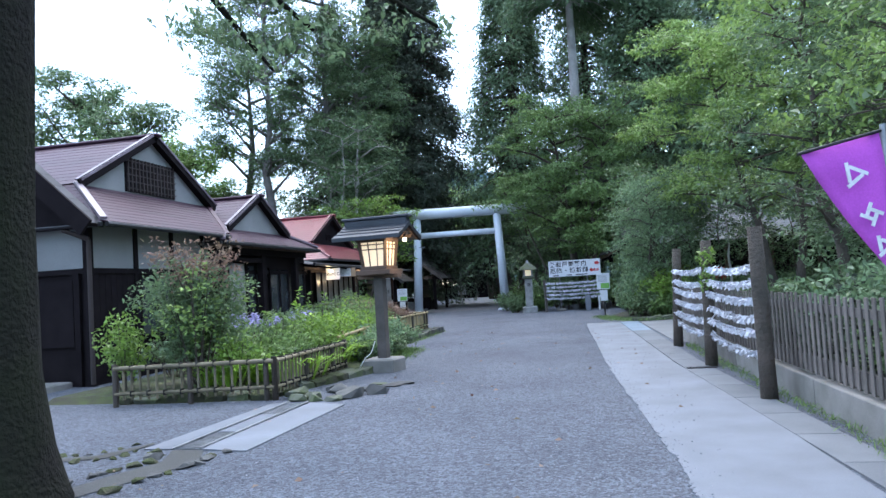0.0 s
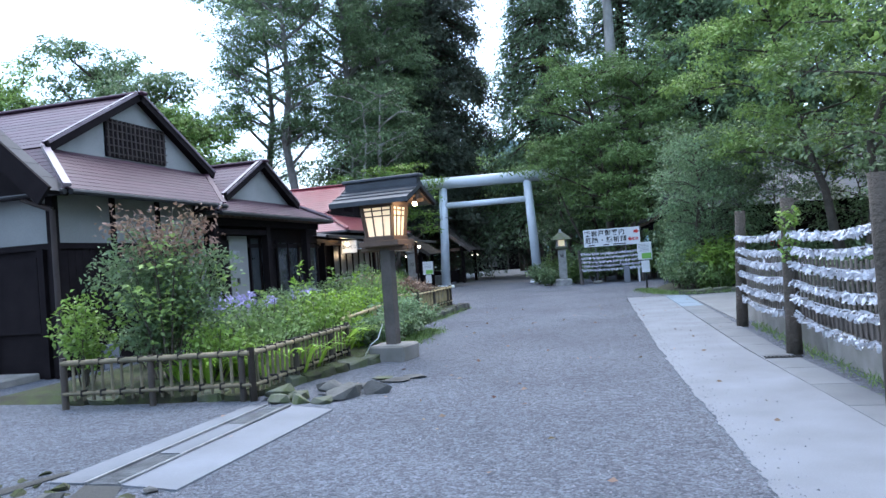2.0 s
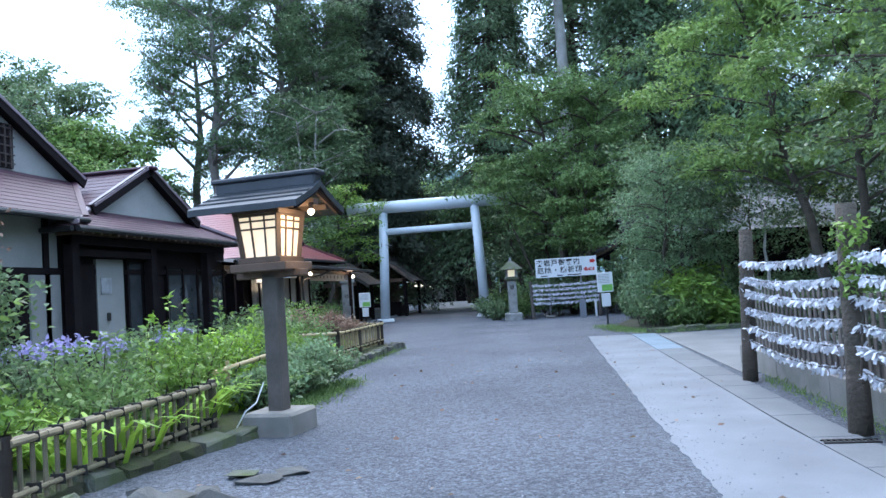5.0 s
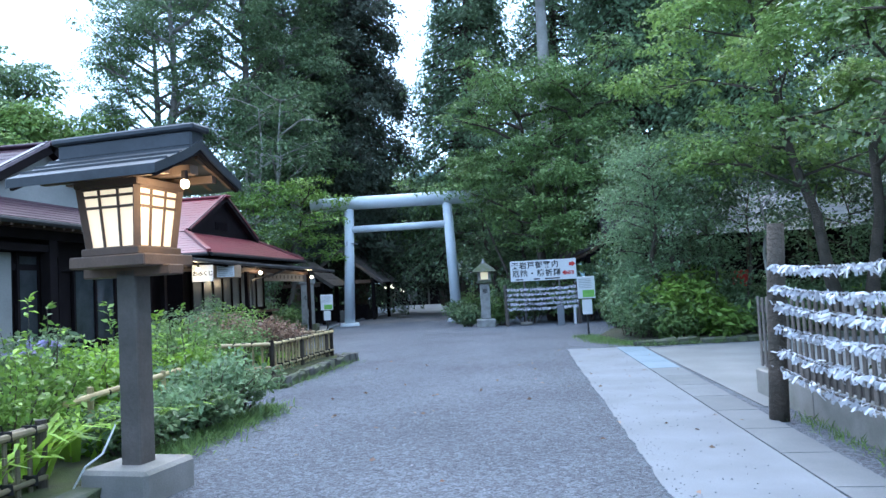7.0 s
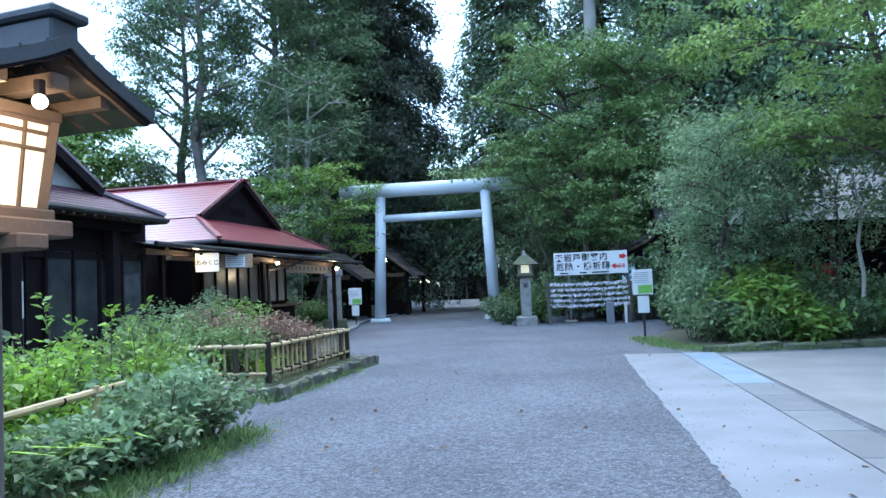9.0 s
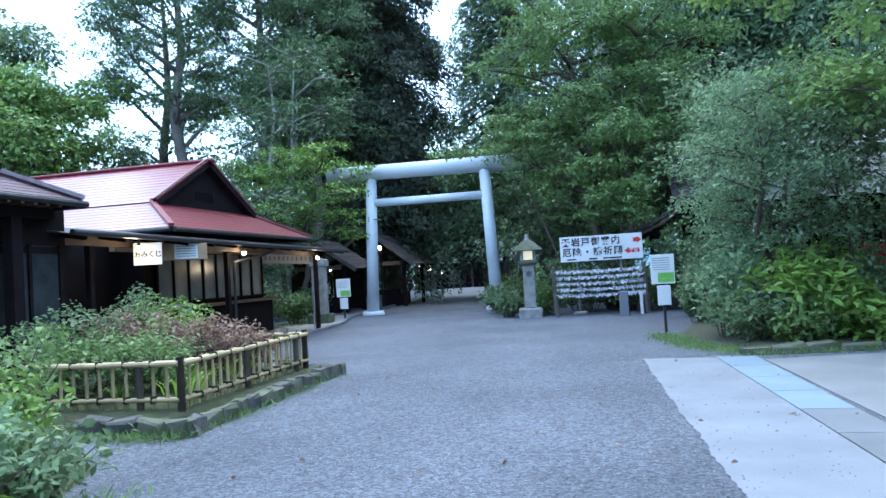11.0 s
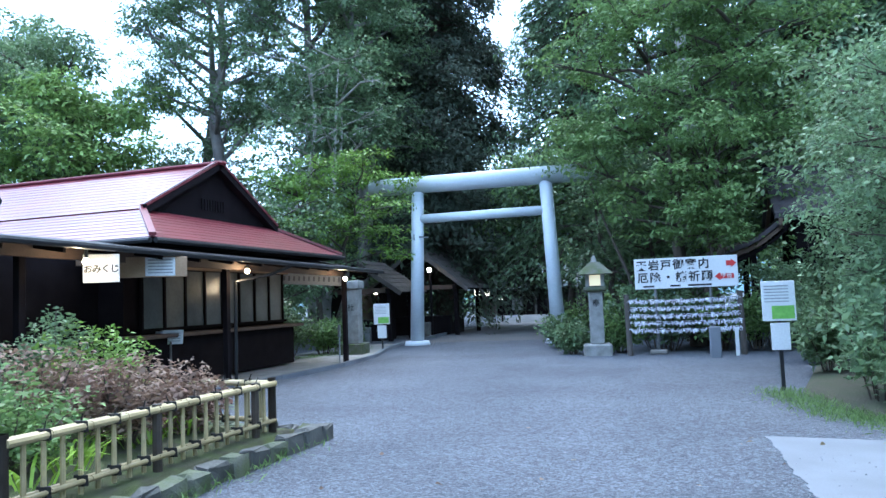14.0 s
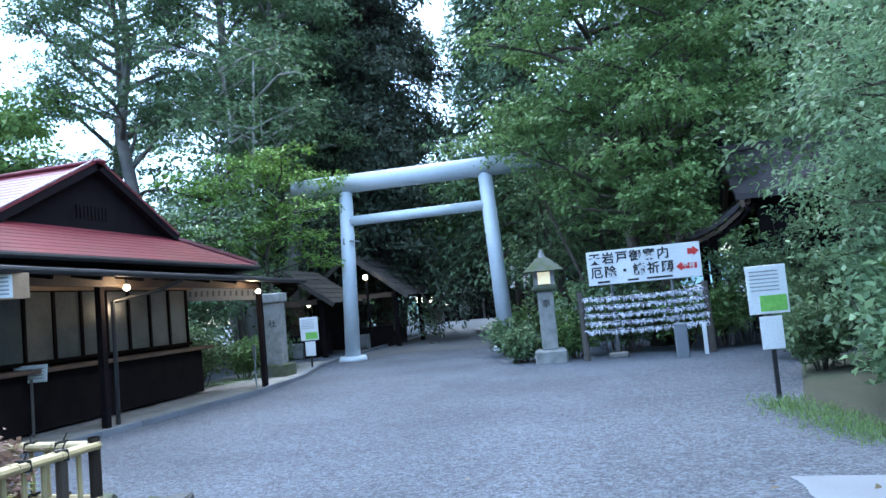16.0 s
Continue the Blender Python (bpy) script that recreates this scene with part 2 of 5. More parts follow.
def tube(points, radii, seg=8, wob=0.0, rnd=R):
    """Vertices and faces of a bent, tapered limb."""
    vs, fs = [], []
    P = [Vector(p) for p in points]
    for i, p in enumerate(P):
        d = (P[min(i + 1, len(P) - 1)] - P[max(i - 1, 0)]).normalized()
        x = d.orthogonal().normalized() if abs(d.z) < 0.9 else (Vector((1, 0, 0)) - d * d.x).normalized()
        y = d.cross(x)
        for k in range(seg):
            a = 2 * math.pi * k / seg
            r = radii[i] * (1 + wob * rnd.uniform(-1, 1))
            vs.append(p + (x * math.cos(a) + y * math.sin(a)) * r)
    for i in range(len(P) - 1):
        for k in range(seg):
            a, b = i * seg + k, i * seg + (k + 1) % seg
            fs.append((a, b, b + seg, a + seg))
    fs.append(tuple(range(seg))[::-1])
    fs.append(tuple((len(P) - 1) * seg + k for k in range(seg)))
    return vs, fs


def join(lists):
    vs, fs = [], []
    for v, f in lists:
        o = len(vs)
        vs += v
        fs += [tuple(i + o for i in q) for q in f]
    return vs, fs


def leaves(name, pts, size, material, parent, aspect=0.5, hang=0.0, flat=0.4, label=""):
    """One small folded blade at each point; hang turns the tips down, flat lays the blades level."""
    pts = np.asarray(pts, float)
    n = len(pts)
    d = rng.normal(size=(n, 3))
    d[:, 2] = d[:, 2] * (1 - flat) - hang * 1.5
    d /= np.linalg.norm(d, axis=1)[:, None] + 1e-9
    up = rng.normal(size=(n, 3)) * 0.7
    up[:, 2] += 1.0
    s = np.cross(d, up)
    s /= np.linalg.norm(s, axis=1)[:, None] + 1e-9
    nrm = np.cross(s, d)
    L = (size * rng.uniform(0.6, 1.3, n))[:, None]
    W = L * aspect * 0.5
    v = np.empty((n, 4, 3))
    v[:, 0] = pts
    v[:, 1] = pts + d * L * 0.45 + s * W + nrm * L * 0.08
    v[:, 2] = pts + d * L - nrm * L * 0.1
    v[:, 3] = pts + d * L * 0.45 - s * W + nrm * L * 0.08
    me = bpy.data.meshes.new(name)
    me.vertices.add(n * 4)
    me.vertices.foreach_set("co", v.reshape(-1))
    me.loops.add(n * 4)
    me.loops.foreach_set("vertex_index", np.arange(n * 4))
    me.polygons.add(n)
    me.polygons.foreach_set("loop_start", np.arange(n) * 4)
    me.polygons.foreach_set("loop_total", np.full(n, 4))
    me.update()
    me.validate()
    return obj(name, me, material, parent, label)


def cloud(centres, n, spread, squash=0.6):
    """Points scattered round centres, thicker towards the rim of each clump."""
    c = np.asarray(centres, float)
    k = rng.integers(0, len(c), n)
    d = rng.normal(size=(n, 3))
    d /= np.linalg.norm(d, axis=1)[:, None]
    r = spread * rng.uniform(0.25, 1.0, n) ** 0.6
    q = d * r[:, None]
    q[:, 2] *= squash
    return c[k] + q


def tufts(centres, radii, per, squash, rr):
    """Small tufts over the upper side of each clump: their places, outward directions and sizes."""
    P, D, S = [], [], []
    for c, r in zip(centres, radii):
        for i in range(per):
            d = Vector((rr.gauss(0, 1), rr.gauss(0, 1), rr.gauss(.25, .9))).normalized()
            q = d * r * rr.uniform(.55, 1.05)
            P.append((c[0] + q.x, c[1] + q.y, c[2] + q.z * squash))
            D.append(d)
            S.append(r * rr.uniform(.22, .42))
    return np.array(P), np.array(D), np.array(S)


def spray(name, P, D, S, n, size, material, parent, aspect=0.5, droop=0.25, flat=0.5, lift=0.8, label=""):
    """Leaves gathered in tufts; each blade faces outward and up, its tip hanging by droop."""
    w = S ** 1.6
    k = rng.choice(len(P), n, p=w / w.sum())
    g = rng.normal(size=(n, 3)) * .62
    g[:, 2] *= flat
    pts = P[k] + g * S[k][:, None]
    out = D[k]
    nrm = out * .55 + rng.normal(size=(n, 3)) * .45
    nrm[:, 2] += lift
    nrm /= np.linalg.norm(nrm, axis=1)[:, None] + 1e-9
    d = rng.normal(size=(n, 3)) * .8 + out * .7
    d[:, 2] -= droop * 1.6
    d -= nrm * (d * nrm).sum(1)[:, None] * .8
    d /= np.linalg.norm(d, axis=1)[:, None] + 1e-9
    s = np.cross(d, nrm)
    s /= np.linalg.norm(s, axis=1)[:, None] + 1e-9
    L = (size * rng.uniform(.6, 1.35, n))[:, None]
    W = L * aspect * .5
    v = np.empty((n, 4, 3))
    v[:, 0] = pts
    v[:, 1] = pts + d * L * .45 + s * W + nrm * L * .06
    v[:, 2] = pts + d * L - nrm * L * .1
    v[:, 3] = pts + d * L * .45 - s * W + nrm * L * .06
    me = bpy.data.meshes.new(name)
    me.vertices.add(n * 4)
    me.vertices.foreach_set("co", v.reshape(-1))
    me.loops.add(n * 4)
    me.loops.foreach_set("vertex_index", np.arange(n * 4))
    me.polygons.add(n)
    me.polygons.foreach_set("loop_start", np.arange(n) * 4)
    me.polygons.foreach_set("loop_total", np.full(n, 4))
    me.update()
    me.validate()
    return obj(name, me, material, parent, label)


def broadleaf(at, h, rad, base, limbs=9, n=9000, size=0.16, leaf=None, bark=None, label="", stems=1, r0=0.16, clump=0.9, lean=(0, 0), name="broadleaf_tree", flat=0.4, hang=0.1, squash=0.55, seed=1, rise=0.3, top=0.55):
    """A trunk, limbs that rise and fork, and clumps of leaf tufts at the forks; top narrows the crown upwards."""
    rr = random.Random(seed)
    e = thing(name, label or "broadleaf tree with dense green leaves", "tree", at)
    tubes, tips, sizes = [], [], []
    for s in range(stems):
        a0 = s * 6.283 / stems + rr.uniform(-.5, .5)
        out = Vector((math.cos(a0), math.sin(a0), 0))
        off = out * (0.0 if stems == 1 else 0.18)
        tip = Vector((lean[0], lean[1], h * rr.uniform(.8, .92))) + (out * rad * 0.4 if stems > 1 else Vector())
        pts = [off.lerp(tip, t) + Vector((rr.uniform(-1, 1), rr.uniform(-1, 1), 0)) * min(0.04 * h, .32) * (0.3 if t in (0, 1) else 0.8) * min(t * 3, 1) for t in (0, .15, .3, .45, .6, .8, 1)]
        rs = [r0 * (1.5, 1.0, .85, .7, .55, .35, .12)[i] for i in range(7)]
        tubes.append(tube(pts, rs, 9, 0.06, rr))
        for i in range(limbs):
            t = (base / h + (0.96 - base / h) * (i + rr.random()) / limbs)
            zz = min(t / .88, .99)
            k = max(j for j, q in enumerate((0, .15, .3, .45, .6, .8)) if q <= zz)
            lo, hi = (0, .15, .3, .45, .6, .8, 1)[k], (0, .15, .3, .45, .6, .8, 1)[k + 1]
            p = pts[k].lerp(pts[k + 1], (zz - lo) / (hi - lo))
            a = i * 2.4 + rr.uniform(-.5, .5) + s
            reach = rad * rr.uniform(0.5, 1.0) * (1.0 - top * max(0, (p.z / h - 0.5) / 0.5))
            q = p + Vector((math.cos(a) * reach, math.sin(a) * reach, rr.uniform(.5, 1.5) * rise * reach))
            mid = p.lerp(q, 0.5) + Vector((rr.uniform(-.1, .1), rr.uniform(-.1, .1), rr.uniform(-.05, .14))) * reach
            rl = r0 * rr.uniform(0.25, 0.42)
            tubes.append(tube([p, p.lerp(mid, .5), mid, q], [rl, rl * .8, rl * .6, rl * .2], 6, 0.05, rr))
            for j in range(5):
                w = mid.lerp(q, rr.uniform(0.1, 1.15))
                w = w + Vector((rr.uniform(-1, 1), rr.uniform(-1, 1), rr.uniform(-.4, .7))) * clump * 0.95
                tips.append(w)
                sizes.append(clump * rr.uniform(.6, 1.15))
                if j < 4:
                    tubes.append(tube([mid.lerp(q, .1 + .2 * j), mid.lerp(q, .3 + .2 * j).lerp(w, .5), w], [rl * .4, rl * .25, rl * .08], 4, 0, rr))
        tips.append(tip)
        sizes.append(clump)
    raw("trunk", *join(tubes), bark or BARK, e, smooth=True)
    spray("crown", *tufts(tips, sizes, 14, squash, rr), n, size, leaf or L_MID, e, .5, hang, flat, .9)
    return e


def conifer(at, h, rad, base, n=12000, size=0.5, leaf=None, bark=None, r0=0.4, label="", seed=1, name="cedar_tree", power=.8):
    """A straight trunk with tiers of drooping boughs, each a row of hanging needle tufts."""
    rr = random.Random(seed)
    e = thing(name, label or "tall dark cedar with dense drooping boughs", "tree", at)
    tubes = [tube([(0, 0, 0), (0, 0, h * .02), (rr.uniform(-.1, .1), 0, h * .4), (0, rr.uniform(-.1, .1), h * .75), (0, 0, h)], [r0 * 1.5, r0, r0 * .75, r0 * .4, .04], 10, 0.05, rr)]
    P, D, S = [], [], []
    z = base
    while z < h:
        t = (z - base) / (h - base)
        rz = rad * (1 - t) ** power + 0.25
        for k in range(12):
            a = rr.uniform(0, 6.3)
            reach = rz * (rr.uniform(0.72, 1.0) if rr.random() < .85 else rr.uniform(1.0, 1.22))
            d = Vector((math.cos(a), math.sin(a), 0))
            z0 = z + rr.uniform(-.4, .4)
            p, q = Vector((0, 0, z0 + .25 * reach)), d * reach + Vector((0, 0, z0 - 0.16 * reach))
            m2 = p.lerp(q, .5) + Vector((0, 0, .12 * reach))
            tubes.append(tube([p, m2, q], [r0 * .18, r0 * .12, .02], 4, 0, rr))
            side = Vector((-d.y, d.x, 0))
            for u in (.45, .65, .8, .92, 1.0, 1.0):
                c = (p.lerp(m2, u * 2) if u < .5 else m2.lerp(q, u * 2 - 1)) + side * rr.uniform(-.5, .5) * reach * .3 + Vector((0, 0, rr.uniform(-.25, .15)))
                P.append(c)
                D.append((d + side * rr.uniform(-.5, .5) + Vector((0, 0, .2))).normalized())
                S.append(rr.uniform(.38, .75) * (.7 + .3 * (1 - t)))
        z += (h - base) / 36 * rr.uniform(.8, 1.2)
    raw("trunk", *join(tubes), bark or BARK, e, smooth=True)
    spray("crown", np.array(P), np.array(D), np.array(S), int(n * 2.0), size * .5, leaf or L_DARK, e, 0.38, 0.55, .75, .55)
    return e


def shrub(at, h, rad, n=1500, size=0.09, leaf=None, label="", seed=1, name="shrub", hang=0.0, flat=0.3, stems=7, clump=0.22, aspect=0.5):
    rr = random.Random(seed)
    e = thing(name, label or "leafy green garden shrub", "shrub", at)
    tubes, tips = [], []
    for i in range(stems):
        a = i * 2.4 + rr.uniform(-.5, .5)
        u = math.sqrt((i + .5) / stems)
        q = Vector((math.cos(a) * rad * u, math.sin(a) * rad * u, h * rr.uniform(.72, 1.0) * (1 - .3 * u * u)))
        p = Vector((q.x * .25, q.y * .25, 0))
        mid = p.lerp(q, .5) + Vector((0, 0, .08 * h))
        tubes.append(tube([p, mid, q], [.014, .010, .004], 5, 0, rr))
        for j in range(7):
            tips.append(mid.lerp(q, rr.uniform(-.7, 1.05)) + Vector((rr.uniform(-1, 1), rr.uniform(-1, 1), 0)) * rad * .25)
    raw("stem", *join(tubes), BARK, e)
    pts = cloud(tips, n, clump, .8)
    pts[:, 2] = np.abs(pts[:, 2]) + 0.02
    leaves("foliage", pts, size, leaf or L_MID, e, aspect, hang, flat)
    return e


def blades(at, n, length, material, label, seed=1, name="fern", width=0.05, spread=0.25, category="plant", upright=1.0):
    """Arching strap leaves from one crown, each of four joints."""
    rr = random.Random(seed)
    vs, fs = [], []
    for i in range(n):
        a, L = rr.uniform(0, 6.3), length * rr.uniform(.6, 1.1)
        d = Vector((math.cos(a), math.sin(a), 0))
        s = Vector((-d.y, d.x, 0)) * width / 2
        o = len(vs)
        o0 = d * spread * rr.random()
        for k, u in enumerate((0, .33, .66, 1)):
            c = o0 + d * L * .75 * u ** 1.3 + Vector((0, 0, upright * L * (1.15 * u - .75 * u * u)))
            w = (1, 1.1, .75, .08)[k]
            vs += [c - s * w, c + s * w]
        for k in range(3):
            fs.append((o + 2 * k, o + 2 * k + 1, o + 2 * k + 3, o + 2 * k + 2))
    e = thing(name, label, category, at)
    raw("foliage", vs, fs, material, e)
    return e


def rock(name, at, size, material, seed, parent=None):
    rr = random.Random(seed)
    bm = bmesh.new()
    for k in range(12):
        d = Vector((rr.gauss(0, 1), rr.gauss(0, 1), rr.gauss(0, .9))).normalized() * rr.uniform(.8, 1.05)
        bm.verts.new((d.x * size[0], d.y * size[1], max(d.z, -.5) * size[2]))
    bmesh.ops.convex_hull(bm, input=bm.verts)
    for v in [v for v in bm.verts if not v.link_faces]:
        bm.verts.remove(v)
    bmesh.ops.bevel(bm, geom=list(bm.edges), offset=min(size) * .03, segments=1, affect='EDGES')
    ob = part(name, bm, material, parent)
    ob.matrix_basis = pose(*at, 0, 0, rr.uniform(0, 180))
    return ob


def sheet(name, poly, z, material, thick=0.0, label="", kind="structure"):
    """A flat slab with the outline poly; thick reaches down."""
    n = len(poly)
    vs = [(x, y, z) for x, y in poly] + ([(x, y, z - thick) for x, y in poly] if thick else [])
    fs = [tuple(range(n))]
    if thick:
        fs += [(i, i + n, (i + 1) % n + n, (i + 1) % n) for i in range(n)]
    ob = raw(name, vs, fs, material)
    return tagged(ob, label, "", "", kind)


def text(name, s, size, m, material, parent=None, extrude=0.002, align='LEFT', bold=0.0):
    cu = bpy.data.curves.new(name, 'FONT')
    cu.body, cu.size, cu.extrude, cu.align_x, cu.offset = s, size, extrude, align, bold
    tmp = bpy.data.objects.new(name, cu)
    scene.collection.objects.link(tmp)
    bpy.context.view_layer.update()
    me = bpy.data.meshes.new_from_object(tmp.evaluated_get(bpy.context.evaluated_depsgraph_get()))
    bpy.data.objects.remove(tmp)
    me.transform(m)
    me.materials.clear()
    return obj(name, me, material, parent)

# ---- ground ----
bm = bmesh.new()
bmesh.ops.create_grid(bm, x_segments=60, y_segments=60, size=300, matrix=Matrix.Translation((0, 40, 0)))
tagged(part("ground", bm, GRAVEL), "grey gravel shrine forecourt running to the woods", "ground", "", "structure")


def ragged(pts, amp, step, rnd):
    """A line of points with a worn, uneven edge."""
    out = []
    for (x0, y0), (x1, y1) in zip(pts, pts[1:]):
        k = max(2, int(math.hypot(x1 - x0, y1 - y0) / step))
        for i in range(k):
            t = i / k
            y = y0 + (y1 - y0) * t
            out.append((x0 + (x1 - x0) * t + rnd.uniform(-amp, amp) + amp * 3 * noise.noise((y * 1.1, 0, 5)) + amp * 2 * noise.noise((y * 3.7, 2, 5)), y))
    out.append(pts[-1])
    return out


edge = ragged([(2.0, -6), (1.75, 2), (1.5, 6), (1.28, 9), (1.03, 12.4), (0.88, 15.7), (0.70, 18.9), (0.48, 23.6)], 0.014, 0.035, R)
sheet("pavement", edge + [(1.52, 23.5), (2.11, 12.3), (2.55, 7.3), (2.9, 1.0), (3.1, -6)], 0.012, CONCRETE, 0.05, "pale worn concrete strip beside the gravel")
sheet("yard", [(2.12, 23.15), (2.5, 15.9), (2.9, 15.85), (14, 16.2), (14, 24.6), (4.9, 23.75)], 0.012, YARD, 0.05, "grey concrete yard beyond the fence")

# drain covers, one by one, along the strip
drain = tagged(new("drain_channel"), "row of concrete drain covers along the strip", "drain", "", "structure")
y = -4.0
i = 0
while y < 23.0:
    def across(v):
        l = 2.11 + (1.52 - 2.11) * (v - 12.3) / 11.2 if v > 12.3 else 2.11 + (2.60 - 2.11) * (12.3 - v) / 5.3 * 0.9
        return l + 0.012, l + (0.40 + 0.14 * max(0, (v - 12) / 11))
    (a0, b0), (a1, b1) = across(y), across(y + 0.97)
    part_ob = raw("drain_cover", [(a0, y, .016), (b0, y, .016), (b1, y + .97, .016), (a1, y + .97, .016), (a0, y, -.03), (b0, y, -.03), (b1, y + .97, -.03), (a1, y + .97, -.03)],
                  [(0, 1, 2, 3), (0, 4, 5, 1), (1, 5, 6, 2), (2, 6, 7, 3), (3, 7, 4, 0)], DRAIN_BLUE if y > 18.8 else DRAIN, drain)
    y += 0.985
for (gx, gy) in ((2.42, 11.55),):
    bm = bmesh.new()
    for k in range(9):
        box(bm, (gx - .2 + k * .045, gy - .04, .017), (gx - .18 + k * .045, gy + .04, .026))
    box(bm, (gx - .22, gy - .06, .015), (gx + .2, gy - .04, .028))
    box(bm, (gx - .22, gy + .04, .015), (gx + .2, gy + .06, .028))
    part("grate", bm, BLACK_METAL, drain)

DARK_STONE = M("dark_stone", (0.10, 0.10, 0.095), 0.85, (0.06, 0.06, 0.055), 6, 45, 0.5, dist=0.02)
# culvert slab with its grating, over the little stream
slab = tagged(new("culvert_slab"), "pale concrete slab with steel grating over a ditch", "slab", "", "structure")
raw("slab", [(-2.42, 6.5, .014), (-2.36, 9.1, .014), (-2.93, 9.32, .014), (-2.97, 6.6, .014), (-2.42, 6.5, -.08), (-2.36, 9.1, -.08), (-2.93, 9.32, -.08), (-2.97, 6.6, -.08)],
    [(3, 2, 1, 0), (0, 1, 5, 4), (1, 2, 6, 5), (2, 3, 7, 6), (3, 0, 4, 7)], CONCRETE, slab)
raw("slab", [(-3.28, 6.62, .014), (-3.22, 9.38, .014), (-3.5, 9.32, .014), (-3.62, 6.64, .014), (-3.28, 6.62, -.08), (-3.22, 9.38, -.08), (-3.5, 9.32, -.08), (-3.62, 6.64, -.08)],
    [(3, 2, 1, 0), (0, 1, 5, 4), (1, 2, 6, 5), (2, 3, 7, 6), (3, 0, 4, 7)], CONCRETE, slab)
part("frame", B((-2.985, 6.6, -.05), (-2.955, 9.33, .03)), GREY_METAL, slab)
part("frame", B((-3.275, 6.6, -.05), (-3.25, 9.38, .03)), GREY_METAL, slab)
for (y0, y1, g) in ((6.62, 7.45, 1), (7.45, 8.5, 0), (8.5, 9.33, 1)):
    if g:
        bm = bmesh.new()
        for k in range(int((y1 - y0) / .03)):
            box(bm, (-3.25, y0 + k * .03, -.01), (-2.985, y0 + k * .03 + .012, .012))
        part("grating", bm, GREY_METAL, slab)
        # a thin black box paints the shade of the open pit below the bars
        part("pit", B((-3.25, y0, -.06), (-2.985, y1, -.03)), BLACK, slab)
    else:
        part("cover", B((-3.25, y0, -.05), (-2.985, y1, .012)), CONCRETE, slab)

# ditch and its mossy stones
rr = random.Random(3)
ditch = tagged(new("ditch"), "dark ditch edged with mossy stones", "ditch", "", "structure")
# near-black sheets laid flat just above the gravel as the ditch bed
DITCH_BED = M("ditch_bed", (0.014, 0.013, 0.011), 0.5, (0.02, 0.02, 0.014), 4, 50, 0.4)
raw("bed", [(-3.27, 6.6, .008), (-2.93, 6.58, .008), (-2.7, 6.15, .008), (-2.86, 5.6, .008), (-3.1, 5.0, .008), (-3.4, 5.0, .008), (-3.27, 5.6, .008), (-3.08, 6.12, .008)], [(7, 6, 5, 4, 3, 2, 1, 0)], DITCH_BED, ditch)
raw("bed", [(-3.72, 6.95, .008), (-3.66, 6.9, .008), (-3.8, 6.3, .008), (-4.3, 6.12, .008), (-5.2, 6.2, .008), (-5.2, 6.34, .008), (-4.3, 6.3, .008), (-3.95, 6.42, .008)], [(0, 1, 2, 3, 4, 5, 6, 7)], DITCH_BED, ditch)
for line, big in (([(-2.62, 6.5), (-2.66, 6.05), (-2.84, 5.6), (-2.98, 5.0)], 1.0), ([(-3.4, 6.5), (-3.22, 6.1), (-3.4, 5.7), (-3.6, 5.25)], 1.1), ([(-3.6, 6.7), (-3.72, 6.25), (-4.3, 6.02), (-5.1, 6.08)], .7), ([(-3.85, 6.85), (-4.0, 6.52), (-4.4, 6.4), (-5.1, 6.45)], .7)):
    for (x0, y0), (x1, y1) in zip(line, line[1:]):
        n = max(2, int(math.hypot(x1 - x0, y1 - y0) / .13))
        for k in range(n):
            t = k / n
            q = .085 * big * rr.uniform(.7, 1.35)
            rock("stone", (x0 + (x1 - x0) * t + rr.uniform(-.04, .04), y0 + (y1 - y0) * t + rr.uniform(-.04, .04), q * .1), (q * 1.15, q * .85, q * .5), rr.choice((MOSS, MOSS, DARK_STONE)), rr.randrange(9999), ditch)
rocks = [(-2.55, 9.85, .36, .24, .15), (-2.2, 10.05, .2, .2, .12), (-2.95, 9.55, .16, .12, .1), (-2.75, 10.0, .2, .17, .13), (-3.05, 9.75, .2, .15, .12), (-2.5, 10.4, .2, .13, .06), (-2.25, 10.75, .24, .16, .05), (-2.45, 10.9, .18, .12, .05),
         (-2.9, 10.3, .22, .16, .12), (-3.25, 9.6, .2, .14, .1), (-2.65, 9.5, .15, .1, .08), (-3.35, 9.85, .22, .16, .14), (-2.05, 11.0, .2, .14, .04)]
for k, (x, y, a, b, c) in enumerate(rocks):
    ob = rock("boulder", (x, y, c * .35), (a, b, c), DARK_STONE if k in (0, 1, 3, 5, 6, 8, 12) else MOSS_STONE, k + 2)
    tagged(ob, "rough weathered stone on the ground by the ditch", "stone", "stones by the ditch")


def edging(name, pts, size, h, material, label, seed, deep=.13):
    rr = random.Random(seed)
    e = tagged(new(name), label, "edging", "", "structure")
    for (x0, y0), (x1, y1) in zip(pts, pts[1:]):
        L = math.hypot(x1 - x0, y1 - y0)
        t = 0.0
        while t < L:
            s = size * rr.uniform(.75, 1.3)
            u = (t + s / 2) / L
            bm = B((-s / 2 * .96, -deep, -.05), (s / 2 * .96, deep, h * rr.uniform(.85, 1.12)), None, 0.03)
            for v in bm.verts:
                v.co += Vector((rr.uniform(-1, 1), rr.uniform(-1, 1), rr.uniform(-1, 1))) * .03
            ob = part("stone", bm, material if rr.random() < .55 else MOSS_STONE, e)
            ob.matrix_basis = pose(x0 + (x1 - x0) * u + rr.uniform(-.02, .02), y0 + (y1 - y0) * u, 0, rr.uniform(-3, 3), rr.uniform(-3, 3), math.degrees(math.atan2(y1 - y0, x1 - x0)) + rr.uniform(-4, 4))
            t += s
    return e


